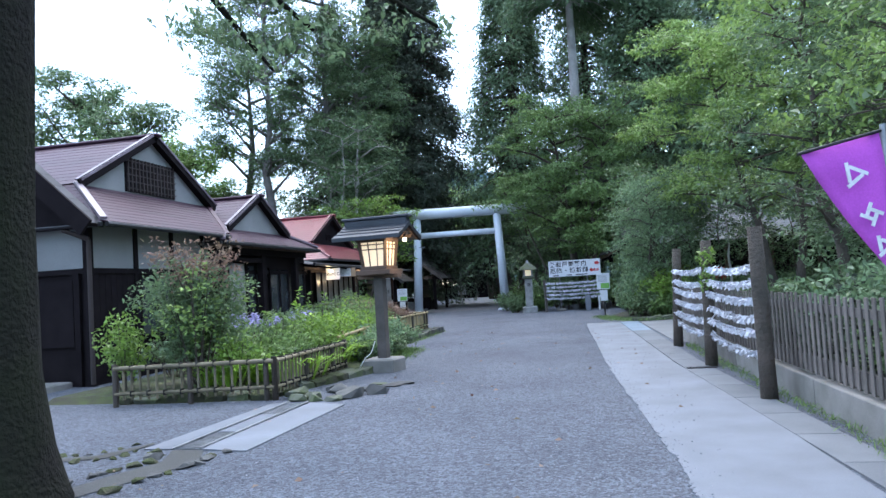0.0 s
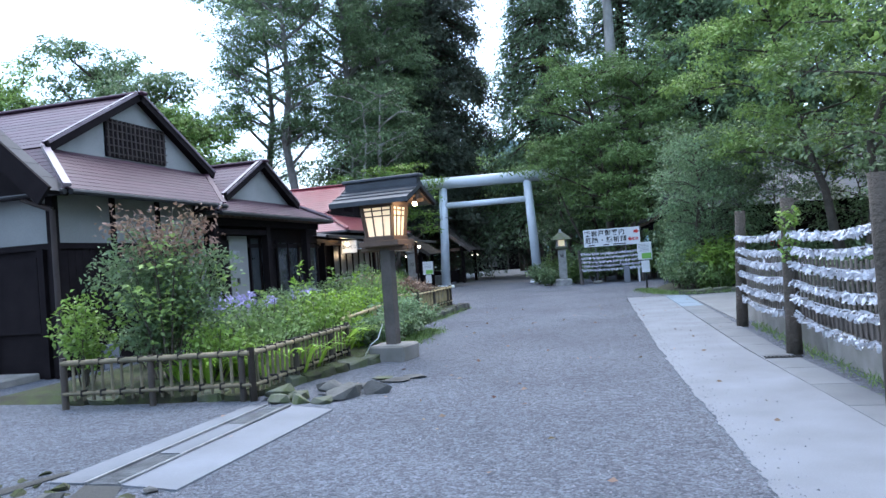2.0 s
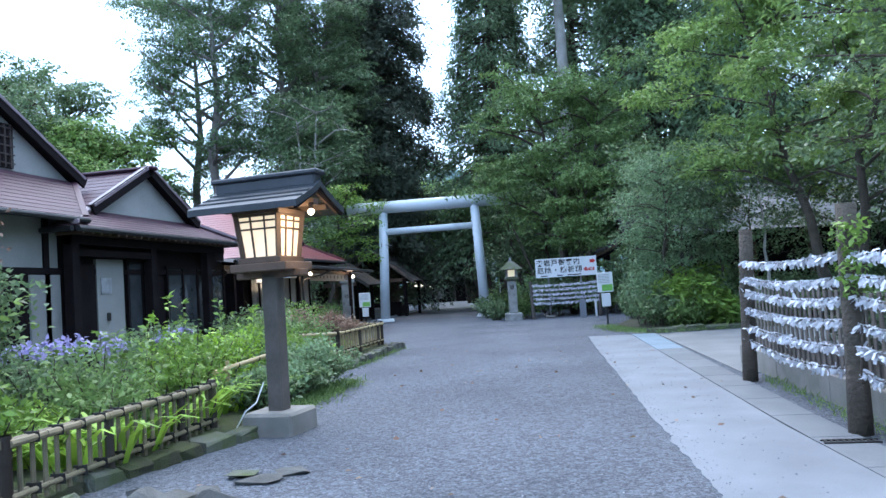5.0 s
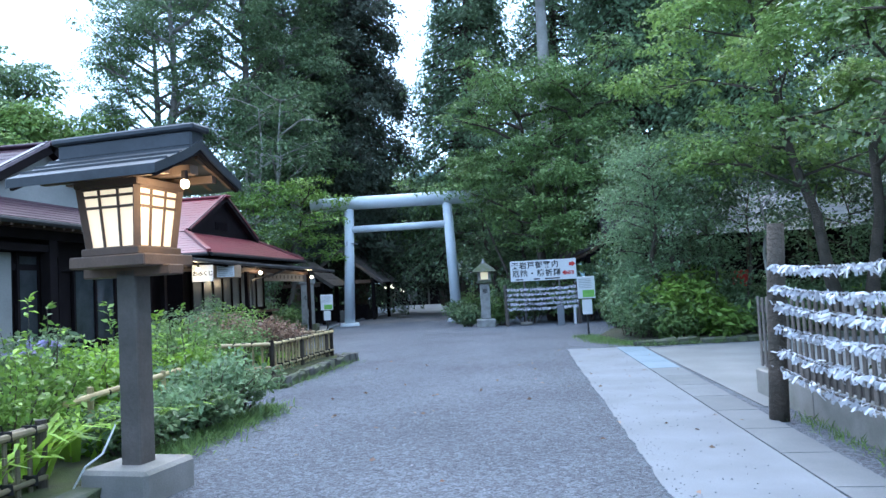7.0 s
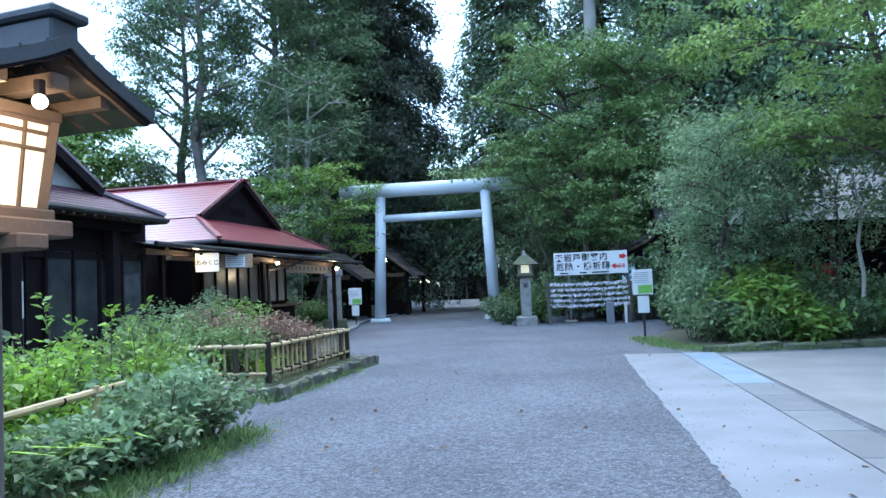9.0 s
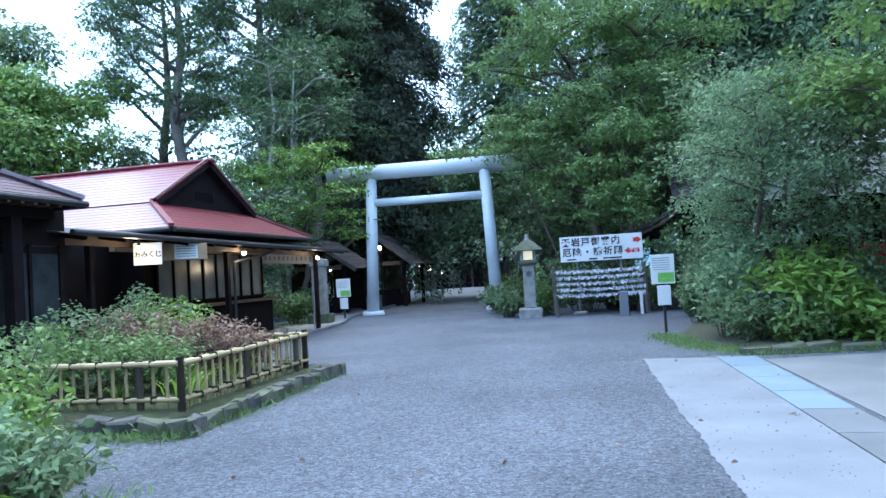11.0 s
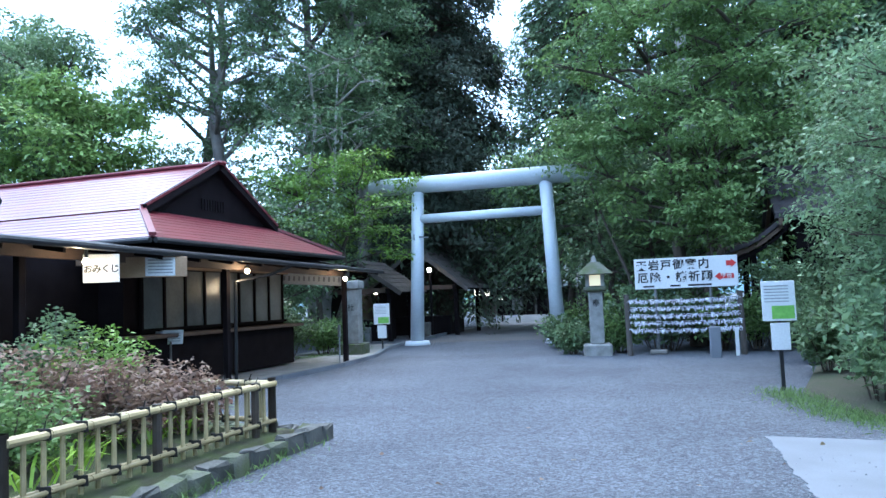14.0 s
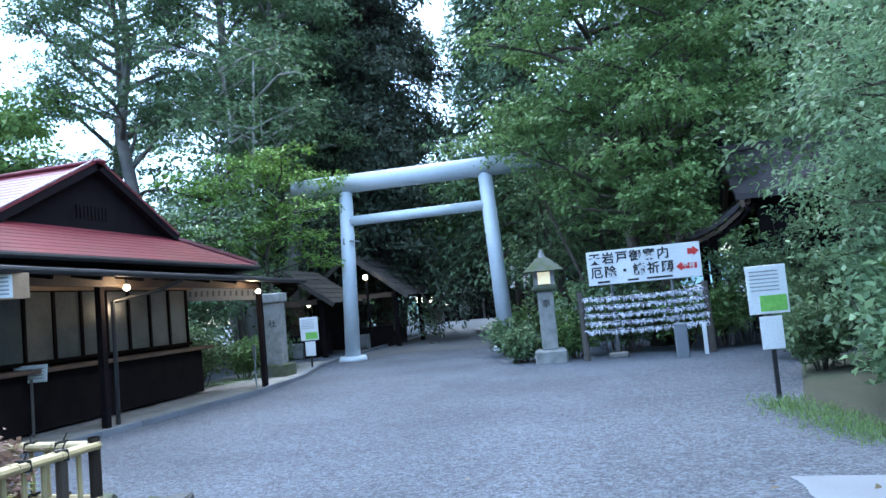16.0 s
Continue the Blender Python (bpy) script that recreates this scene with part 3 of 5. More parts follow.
def mound(name, poly, h, material, label):
    """Planting soil: a low bank with a soft rim."""
    cx, cy = sum(p[0] for p in poly) / len(poly), sum(p[1] for p in poly) / len(poly)
    n = len(poly)
    vs = [(x, y, -.02) for x, y in poly] + [(cx + (x - cx) * .96, cy + (y - cy) * .97, h * .8) for x, y in poly] + [(cx + (x - cx) * .5, cy + (y - cy) * .5, h * 1.2) for x, y in poly] + [(cx, cy, h * 1.3)]
    fs = []
    for i in range(n):
        j = (i + 1) % n
        fs += [(i, j, n + j, n + i), (n + i, n + j, 2 * n + j, 2 * n + i), (2 * n + i, 2 * n + j, 3 * n)]
    return tagged(raw(name, vs, fs, material, smooth=True), label, "soil", "", "structure")


mound("garden_bed", [(-7.6, 9.85), (-5.8, 9.75), (-3.8, 10.0), (-3.55, 11.3), (-3.3, 12.8), (-3.5, 14.2), (-3.65, 16.2), (-4.2, 17.6), (-7.6, 18.4)], .12, MOSS, "dark mossy soil of the garden bed")
mound("garden_bed", [(-7.4, 18.75), (-4.25, 18.8), (-4.25, 22.75), (-7.4, 23.2)], .20, MOSS, "mossy soil of the fenced garden bed")
edging("stone_edging", [(-6.2, 9.8), (-3.85, 9.85), (-3.55, 11.2), (-3.25, 12.3)], .34, .12, MOSS, "mossy stones along the garden bed", 4)
edging("stone_edging", [(-5.3, 18.75), (-4.1, 18.75), (-4.12, 22.85), (-6.5, 23.1)], .3, .18, DARK_STONE, "rough grey stones round the fenced bed", 5, .09)
mound("garden_bed", [(3.15, 15.4), (3.6, 6), (4.0, -4), (9.5, -4), (9.5, 15.4)], .14, EARTH, "dark soil under the trees behind the fence")
mound("garden_bed", [(1.25, 26.9), (1.6, 24.9), (2.2, 23.85), (4.9, 24.2), (14, 25.0), (14, 31), (2.1, 31)], .10, EARTH, "grassy soil of the shrub bed")
edging("stone_edging", [(1.9, 23.8), (5.0, 24.1), (12, 24.9)], .45, .12, MOSS_STONE, "low stones before the shrub bed", 9)


# ---- bamboo fences ----
def bamboo_fence(pts, h, base, label, seed, wood=BAMBOO, gap=0.125):
    rr = random.Random(seed)
    e = thing("bamboo_fence", label, "fence")
    for (a, b) in zip(pts, pts[1:]):
        a, b = Vector(a), Vector(b)
        d = (b - a).normalized()
        nrm = Vector((-d.y, d.x, 0))
        L = (b - a).length
        for z in (base + h * .92, base + h * .18):
            for s in (-1, 1):
                bm = bmesh.new()
                k = max(1, int(L / .35))
                rad = .03 if z > base + h / 2 else .022
                for i in range(k):
                    p, q = a + (b - a) * (i / k), a + (b - a) * ((i + 1) / k)
                    o = nrm * s * .035 + Vector((0, 0, z))
                    rod(bm, p + o, q + o - d * .006, rad, rad * .95, 8)
                    rod(bm, q + o - d * .012, q + o, rad * 1.12, None, 8)
                part("rail", bm, wood, e, smooth=False)
        n = int(L / gap)
        for i in range(1, n):
            p = a + d * (i * L / n)
            bm = bmesh.new()
            if i % 9 == 0:
                rod(bm, p + Vector((0, 0, base - .1)), p + Vector((0, 0, base + h)), .04, None, 10)
                part("post", bm, BAMBOO_DARK, e)
            else:
                top = base + h * rr.uniform(.9, .97)
                rod(bm, p + Vector((0, 0, base)), p + Vector((0, 0, top)), .02, .018, 7)
                part("picket", bm, wood, e)
            if i % 2 == 0:
                for z in (base + h * .92, base + h * .18):
                    bm = rod(bmesh.new(), p + Vector((0, 0, z - .036)), p + Vector((0, 0, z + .04)), .062, .056, 8)
                    for v in bm.verts:
                        c = v.co - p
                        v.co = p + d * c.dot(d) * .35 + nrm * c.dot(nrm) * 1.15 + Vector((0, 0, c.z))
                    part("tie", bm, TWINE, e)
                bm = rod(bmesh.new(), p + Vector((0, 0, base + h * .95)), p + Vector((rr.uniform(-.03, .03), rr.uniform(-.03, .03), base + h * 1.1)), .008, .004, 5)
                part("tie_end", bm, TWINE, e)
        for p in (a, b):
            bm = rod(bmesh.new(), p + Vector((0, 0, base - .15)), p + Vector((0, 0, base + h * 1.04)), .044, .042, 12)
            part("post", bm, BAMBOO_DARK, e)
    return e


bamboo_fence([(-6.0, 9.45, 0), (-3.62, 9.72, 0), (-3.6, 12.6, 0)], .50, .10, "low weathered bamboo fence, coloured darker for shade, round the garden bed", 1, BAMBOO_OLD_SHADED)
bamboo_fence([(-6.4, 19.2, 0), (-4.42, 19.2, 0), (-4.42, 22.45, 0), (-6.6, 22.7, 0)], .52, .20, "low yellow bamboo fence tied with black twine", 3, BAMBOO, .155)

# ---- standing lantern ----
def standing_lantern(at, rz):
    e = thing("standing_lantern", "wooden standing lantern with lit paper panes and a dark metal roof", "lantern", at, rz)
    part("base", B((-.30, -.30, -.05), (.30, .30, .24), None, .03), CONCRETE_OLD, e, "mossy concrete base block")
    part("post", B((-.09, -.09, .2), (.09, .09, 1.74), None, .012), GREY_WOOD, e)
    part("tray", B((-.34, -.30, 1.75), (.34, .30, 1.84), None, .01), LAMP_WOOD, e)
    part("tray", B((-.40, -.09, 1.68), (.40, .09, 1.76), None, .01), LAMP_WOOD, e)
    z0, z1 = 1.89, 2.36
    w0, d0, w1, d1 = .215, .215, .26, .26
    part("sill", B((-.26, -.26, 1.84), (.26, .26, 1.90), None, .008), LAMP_WOOD, e)
    for sx in (-1, 1):
        for sy in (-1, 1):
            part("corner_post", beam(bmesh.new(), (sx * w0, sy * d0, z0), (sx * w1, sy * d1, z1), .05, .05), LAMP_WOOD, e)
    for s, ax in ((-1, 'y'), (1, 'y'), (-1, 'x'), (1, 'x')):
        if ax == 'y':
            q = [(-w0, s * d0, z0), (w0, s * d0, z0), (w1, s * d1, z1), (-w1, s * d1, z1)]
        else:
            q = [(s * w0, -d0, z0), (s * w0, d0, z0), (s * w1, d1, z1), (s * w1, -d1, z1)]
        Q = [Vector(p) for p in q]
        c = sum(Q, Vector()) / 4
        inn = [p + (Vector((0, 0, p.z)) - p) * .05 for p in Q]
        raw("pane", inn, [(0, 1, 2, 3)], SHOJI, e, "glowing paper pane")
        for u in (1 / 3, 2 / 3):
            part("bar", beam(bmesh.new(), Q[0].lerp(Q[1], u), Q[3].lerp(Q[2], u), .016, .016), LAMP_WOOD, e)
        for u in (.68, .86, .02, .98):
            part("bar", beam(bmesh.new(), Q[0].lerp(Q[3], u), Q[1].lerp(Q[2], u), .018, .018), LAMP_WOOD, e)
    # roof: two sheets with standing seams, a boxed ridge, barge boards
    ex, ey, ez, rz_ = .65, .56, 2.44, 2.70
    for s in (-1, 1):
        n = 5
        vs = []
        for k in range(n + 1):
            t = k / n
            zz = rz_ + (ez - rz_) * (t ** .85)
            vs += [(-ex, s * ey * t, zz), (ex, s * ey * t, zz), (-ex, s * ey * t, zz - .07), (ex, s * ey * t, zz - .07)]
        fs = []
        for k in range(n):
            o = 4 * k
            fs += [(o, o + 1, o + 5, o + 4), (o + 2, o + 6, o + 7, o + 3), (o, o + 4, o + 6, o + 2), (o + 1, o + 3, o + 7, o + 5)]
        fs.append((4 * n, 4 * n + 1, 4 * n + 3, 4 * n + 2))
        raw("roof_sheet", vs, fs, COPPER, e)
        for k in range(1, 4):
            t = k / 4
            zz = rz_ + (ez - rz_) * (t ** .85)
            part("roof_seam", B((-ex, s * ey * t - .008, zz - .01), (ex, s * ey * t + .008, zz + .014)), COPPER, e)
        for sx in (-1, 1):
            part("barge_board", beam(bmesh.new(), (sx * (ex - .03), 0, rz_ - .06), (sx * (ex - .03), s * ey * .97, ez - .05), .035, .08), DARK_WOOD, e)
        part("eave_beam", B((-.56, s * .30 - .03, 2.41), (.56, s * .30 + .03, 2.47)), LAMP_WOOD, e)
        for k in range(7):
            part("rafter", beam(bmesh.new(), (-.57 + k * .19, s * .05, 2.58), (-.57 + k * .19, s * .52, 2.40), .03, .03), LAMP_WOOD, e)
    part("ridge", B((-.62, -.085, 2.64), (.62, .085, 2.77), None, .015), COPPER, e)
    part("ridge_cap", B((-.66, -.115, 2.765), (.66, .115, 2.82), None, .015), COPPER, e)
    part("head_frame", B((-.29, -.29, 2.36), (.29, .29, 2.42), None, .008), LAMP_WOOD, e)
    part("gable_beam", B((-.58, -.05, 2.44), (.58, .05, 2.51)), LAMP_WOOD, e)
    bm = bmesh.new()
    bmesh.ops.create_uvsphere(bm, u_segments=16, v_segments=10, radius=.034, matrix=Matrix.Translation((.58, -.12, 2.35)))
    part("bulb", bm, BULB, e, "bare glowing bulb", True)
    part("bulb_holder", rod(bmesh.new(), (.58, -.12, 2.38), (.58, -.12, 2.45), .025), DARK_WOOD, e)
    bm = bmesh.new()
    p = [Vector((-.12, -.1, .55)), Vector((-.16, -.2, .35)), Vector((-.25, -.28, .27)), Vector((-.4, -.3, .03))]
    for a, b in zip(p, p[1:]):
        rod(bm, a, b, .008, None, 5)
    part("cable", bm, WHITE, e)
    return e


standing_lantern((-2.92, 12.8, 0), -7)
pt = new("lantern_light", bpy.data.lights.new("lantern_light", 'POINT'))
pt.data.energy, pt.data.color, pt.data.shadow_soft_size = 5, (1, .68, .36), .06
pt.location = (-2.38, 12.52, 2.25)

# ---- rack of tied paper fortunes along the fence ----
fence = thing("picket_fence", "dark weathered picket fence on a low concrete wall", "fence")
FX = lambda y: 2.70 + (15.14 - y) * .045 + .13
for k in range(12):
    y0, y1 = -4.2 + k * 1.76, -4.2 + (k + 1) * 1.76 - .012
    xm = FX((y0 + y1) / 2)
    m = pose(xm, (y0 + y1) / 2, 0, 0, 0, math.degrees(math.atan(.045)))
    part("wall_block", B((-.07, -(y1 - y0) / 2, -.05), (.09, (y1 - y0) / 2, .30), m, .012), CONCRETE_OLD, fence)
    for z, hh in ((.43, .08), (1.02, .04)):
        part("rail", B((.0, -.88, z - hh), (.04, .88, z + hh), m), GREY_WOOD, fence)
    for i in range(11):
        yy = -.88 + (i + .5) * .16
        part("picket", B((-.016, yy - .036, .33), (.0, yy + .036, 1.16 + R.uniform(-.02, .02)), m, .004), PICKET, fence)

PX = lambda y: 2.43 + (15.14 - y) * .052
rack = thing("fortune_rack", "log posts with ropes full of tied white paper fortunes", "rack")
POSTS = [15.14, 11.88, 8.70]
for k, y in enumerate(POSTS):
    lean = (.10, .05, -.02)[k]
    vs, fs = tube([(0, 0, -.1), (lean * .3, .0, .6), (lean * .7, .01, 1.3), (lean, 0, 1.93)], [.098, .088, .086, .08], 14, .04)
    ob = raw("log_post", vs, fs, BARK, rack, smooth=True)
    ob.location = (PX(y), y, 0)


STRIPS = []
for k in range(10):
    q = random.Random(500 + k)
    w = .5
    a, b = q.uniform(.1, .3), q.uniform(-.2, .1)
    pts = [(-.1, 0, .2), (.1, 0, .2), (.16, a, -.4), (-.16, a, -.4), (.13, b, -1.0), (-.13, b, -1.0)]
    me = bpy.data.meshes.new("paper_strip")
    me.from_pydata(pts, [], [(0, 1, 2, 3), (3, 2, 4, 5)])
    me.materials.append(PAPER)
    STRIPS.append(me)


def paper_rope(a, b, parent, sag, wid, n, rnd, single=False):
    """A rope with folded strips of paper tied along it, one by one or as a joined row."""
    a, b = Vector(a), Vector(b)
    k = 10
    pts = [a.lerp(b, i / k) - Vector((0, 0, sag * 4 * (i / k) * (1 - i / k))) for i in range(k + 1)]
    raw("rope", *tube(pts, [.012] * (k + 1), 5), GREY_WOOD, parent)
    vs, fs = [], []
    for i in range(n):
        t = (i + rnd.random()) / n
        p = a.lerp(b, t) - Vector((0, 0, sag * 4 * t * (1 - t)))
        for j in range(2):
            s = wid * rnd.uniform(.65, 1.35)
            m = Matrix.Translation(p + Vector((rnd.uniform(-1, 1), rnd.uniform(-1, 1), rnd.uniform(-.6, 1))) * .012) @ Euler((rnd.gauss(0, .75), rnd.gauss(0, .6), rnd.uniform(0, 6.3))).to_matrix().to_4x4() @ Matrix.Scale(s, 4)
            me = rnd.choice(STRIPS)
            if single and j == 0:
                ob = new("paper_strip", me)
                ob.parent = parent
                ob.matrix_basis = m
            else:
                o = len(vs)
                vs += [m @ v.co for v in me.vertices]
                fs += [(o, o + 1, o + 2, o + 3), (o + 3, o + 2, o + 4, o + 5)]
    ob = raw("paper_row", vs, fs, PAPER, parent, "row of knotted white paper strips")
    tagged(ob, kind="stuff")


rr = random.Random(5)
for (y0, y1) in ((15.14, 11.88), (11.88, 8.70)):
    for z in (.52, .72, .92, 1.12, 1.32, 1.51):
        a, b = (PX(y0) + .03, y0 - .08, z + rr.uniform(-.02, .02)), (PX(y1) + .0, y1 + .08, z + rr.uniform(-.02, .02))
        paper_rope(a, b, rack, .05 + (.03 if z < .6 else 0), .072, 165 if z > .6 else 95, rr, y0 < 13 and z > 1.25)

# ---- purple banner ----
ban = thing("banner", "purple cloth banner with white emblems on a pole", "banner", (3.02, 5.55, -.33), 14)
part("pole", rod(bmesh.new(), (0, 0, .3), (.0, 0, 2.75), .022), GREY_METAL, ban)
part("arm", rod(bmesh.new(), (-.62, 0, 2.57), (.05, 0, 2.72), .012), BLACK_METAL, ban)
vs, fs = [], []
for i in range(9):
    for j in range(7):
        u, v = i / 8, j / 6
        vs.append((-.6 + .57 * v + min(.56, .86 * u) * (1 - v), .05 * math.sin(u * 5 + v * 3), 2.57 + .135 * v - 1.3 * u))
for i in range(8):
    for j in range(6):
        o = i * 7 + j
        fs.append((o, o + 1, o + 8, o + 7))
cl = raw("cloth", vs, fs, PURPLE, ban, smooth=True)
cl.modifiers.new("thick", 'SOLIDIFY').thickness = .004
for (zc, n, xc) in ((2.40, 3, -.27), (2.12, 4, -.17), (1.9, 3, -.10)):
    bm = bmesh.new()
    for k in range(n):
        a = k * 6.28 / n
        s = .07 if xc < -.2 else .055
        box(bm, (-s, -.004, -.012), (s, .004, .012), pose(xc, -.06, zc, 0, 0, 0) @ Matrix.Rotation(a + .4, 4, 'Y') @ Matrix.Translation((.02, 0, s * .55)))
    part("emblem", bm, WHITE, ban, "white printed emblem")

# ---- torii ----
tor = thing("torii_gate", "white-painted round-post torii gate across the path", "gate", (-6.42, 39.0, 0), -1.2)
for s in (-1, 1):
    part("plinth", rod(bmesh.new(), (s * 2.42, 0, -.05), (s * 2.42, 0, .14), .46, .40, 28), TORII, tor)
    bm = rod(bmesh.new(), (s * 2.42, 0, .12), (s * 2.22, 0, 5.2), .235, .205, 32)
    part("pillar", bm, TORII, tor, smooth=False)
part("lintel", rod(bmesh.new(), (-3.95, 0, 5.48), (3.85, 0, 5.38), .29, .29, 32), TORII, tor)
part("tie_beam", rod(bmesh.new(), (-2.2, 0, 4.28), (2.2, 0, 4.26), .155, .155, 24), TORII, tor)
part("crest", B((-2.34, -.23, 3.55), (-2.30, -.2, 3.75)), GREY_METAL, tor)
part("wedge", B((-2.62, -.22, 3.3), (-2.3, -.18, 3.34), pose(0, 0, 0, 0, 8, 0)), GREY_METAL, tor)
for ob in tor.children:
    for p in ob.data.polygons:
        p.use_smooth = len(p.vertices) == 4


# ---- houses ----
CAP = M("roof_cap_metal", (0.22, 0.18, 0.205), 0.4, (0.15, 0.115, 0.14), 3, 40, 0.05, spec=.6)
def slope(e, a, b, c, d, n, material, thick=.010):
    """One roof plane, eave a-b and ridge d-c, laid in n overlapping courses."""
    a, b, c, d = (Vector(p) for p in (a, b, c, d))
    nrm = (b - a).cross(d - a).normalized()
    if nrm.z < 0:
        nrm = -nrm
    for k in range(n):
        t0, t1 = k / n, min((k + 1.12) / n, 1)
        p = [a.lerp(d, t0) + nrm * thick, b.lerp(c, t0) + nrm * thick, b.lerp(c, t1) + nrm * .004, a.lerp(d, t1) + nrm * .004]
        q = [v - nrm * .014 for v in p[:2]]
        raw("roof_course", p + q, [(0, 1, 2, 3), (0, 4, 5, 1)], material, e)
    raw("roof_deck", [v - nrm * .0 for v in (a, b, c, d)] + [v - nrm * .07 for v in (a, b, c, d)], [(0, 1, 2, 3), (7, 6, 5, 4), (0, 4, 5, 1), (1, 5, 6, 2), (2, 6, 7, 3), (3, 7, 4, 0)], DARK_WOOD, e)


def hip_gable(e, gx, ex, xb, yc, hw, he, za, zf, ze, n_low, n_up, material, lattice=True, wallmat=PLASTER, cap=None, meet=None):
    """A hip-and-gable roof: ridge along x at yc, gable face at gx, skirt eave at ex, running back to xb."""
    cap = cap or CAP
    ap = Vector((gx + .12, yc, za))
    for s in (-1, 1):
        f = (gx + .12, yc + s * hw, zf)
        # upper slope down to the gable's foot, lower slope out to the eave
        slope(e, (xb, yc + s * hw, zf), f, ap, (xb, yc, za), n_up, material)
        if meet and s > 0:
            part("valley", beam(bmesh.new(), (gx, yc + hw, zf + .02), (ex, yc + meet, ze + .03), .1, .03), material, e)
            part("barge_board", beam(bmesh.new(), (gx + .16, yc, za - .02), (gx + .16, yc + (hw + .12), zf - .04), .05, .2), DARK_WOOD, e)
            part("verge_cap", beam(bmesh.new(), (gx + .12, yc, za + .06), (gx + .12, yc + (hw + .1), zf + .05), .16, .05), cap, e)
            continue
        slope(e, (xb, yc + s * he, ze), (ex, yc + s * he, ze), (gx, yc + s * hw, zf - .02), (xb, yc + s * hw, zf - .02), n_low, material)
        # barge boards and hip ridges
        part("barge_board", beam(bmesh.new(), (gx + .16, yc, za - .02), (gx + .16, yc + s * (hw + .12), zf - .04), .05, .2), DARK_WOOD, e)
        part("verge_cap", beam(bmesh.new(), (gx + .12, yc, za + .06), (gx + .12, yc + s * (hw + .1), zf + .05), .16, .05), cap, e)
        part("hip_ridge", beam(bmesh.new(), (gx, yc + s * hw, zf + .03), (ex, yc + s * he, ze + .05), .12, .06), cap, e)
        part("gutter", rod(bmesh.new(), (xb, yc + s * (he + .06), ze - .06), (ex, yc + s * (he + .06), ze - .06), .05, None, 8), BLACK_METAL, e)
    far_end = yc + (meet or he)
    slope(e, (ex, yc - he, ze), (ex, far_end, ze), (gx, yc + hw, zf - .02), (gx, yc - hw, zf - .02), n_low, material)
    part("gutter", rod(bmesh.new(), (ex + .06, yc - he, ze - .06), (ex + .06, far_end, ze - .06), .05, None, 8), BLACK_METAL, e)
    part("ridge_cap", B((xb, yc - .11, za - .02), (gx + .3, yc + .11, za + .06), None, .03), RED_MATT if material is ROOF_RED else material, e)
    raw("gable_wall", [(gx - .02, yc - hw, zf - .1), (gx - .02, yc + hw, zf - .1), (gx - .02, yc, za - .05), (gx - .12, yc - hw, zf - .1), (gx - .12, yc + hw, zf - .1), (gx - .12, yc, za - .05)],
        [(0, 1, 2), (5, 4, 3), (0, 3, 4, 1), (1, 4, 5, 2), (2, 5, 3, 0)], wallmat, e)
    if lattice:
        w, z0, z1 = hw * .38, zf + .02, zf + (za - zf) * .56
        part("lattice_board", B((gx - .03, yc - w, z0), (gx + .02, yc + w, z1)), DARK_WOOD, e)
        for k in range(14):
            yy = yc - w + (k + .5) * 2 * w / 14
            part("slat", B((gx + .02, yy - .02, z0), (gx + .045, yy + .02, z1)), LATTICE, e)
        for k in range(5):
            zz = z0 + (k + .5) * (z1 - z0) / 5
            part("slat", B((gx + .045, yc - w, zz - .012), (gx + .055, yc + w, zz + .012)), LATTICE, e)


def window_x(e, x, y0, y1, z0, z1, n, pane=GLASS, frame_m=DARK_WOOD):
    """A window facing +x with n panes."""
    w = tagged(new("window"), "")
    w.parent = e
    part("frame", B((x, y0 - .05, z1), (x + .06, y1 + .05, z1 + .06)), frame_m, w)
    part("sill", B((x, y0 - .07, z0 - .06), (x + .1, y1 + .07, z0)), frame_m, w)
    for k in range(n + 1):
        yy = y0 + (y1 - y0) * k / n
        part("mullion", B((x, yy - .028, z0), (x + .06, yy + .028, z1)), frame_m, w)
    for k in range(n):
        a, b = y0 + (y1 - y0) * k / n + .028, y0 + (y1 - y0) * (k + 1) / n - .028
        part("pane", B((x + .005, a, z0), (x + .02, b, z1)), pane, w)


house = thing("shrine_office", "single-storey timber house with a maroon hip-and-gable roof", "house")
hip_gable(house, -9.3, -7.85, -20, 15.5, 2.55, 3.7, 5.46, 4.03, 3.06, 11, 13, ROOF_MAROON, meet=.9)
# plaster band above, dark boards below
WX = -8.35
part("wall", B((-19.5, 12.0, 2.18), (WX, 16.3, 3.05)), PLASTER, house, "white plaster band")
part("wall", B((-19.5, 12.02, .0), (WX - .02, 22.28, 2.18)), DARK_WOOD, house, "dark board wall")
part("wall", B((-19.5, 16.3, 2.18), (WX - .01, 22.28, 3.0)), DARK_WOOD, house, "dark board wall")
part("wall_beam", B((-19.5, 11.96, 2.12), (WX + .04, 22.32, 2.22)), DARK_WOOD, house)
for k in range(34):
    y = 12.1 + k * .17
    if not (13.3 < y < 14.6 or y > 16.4):
        part("board", B((WX - .02, y, .15), (WX + .008, y + .16, 2.12)), DARK_WOOD, house)
for y in (12.02, 13.4, 14.7, 16.0):
    part("post", B((WX - .1, y - .06, 0), (WX + .04, y + .06, 3.05)), DARK_WOOD, house)
part("foundation", B((-8.7, 12.9, -.05), (WX + .06, 13.3, .42)), CONCRETE, house)
window_x(house, WX, 13.5, 14.6, .85, 2.0, 2)
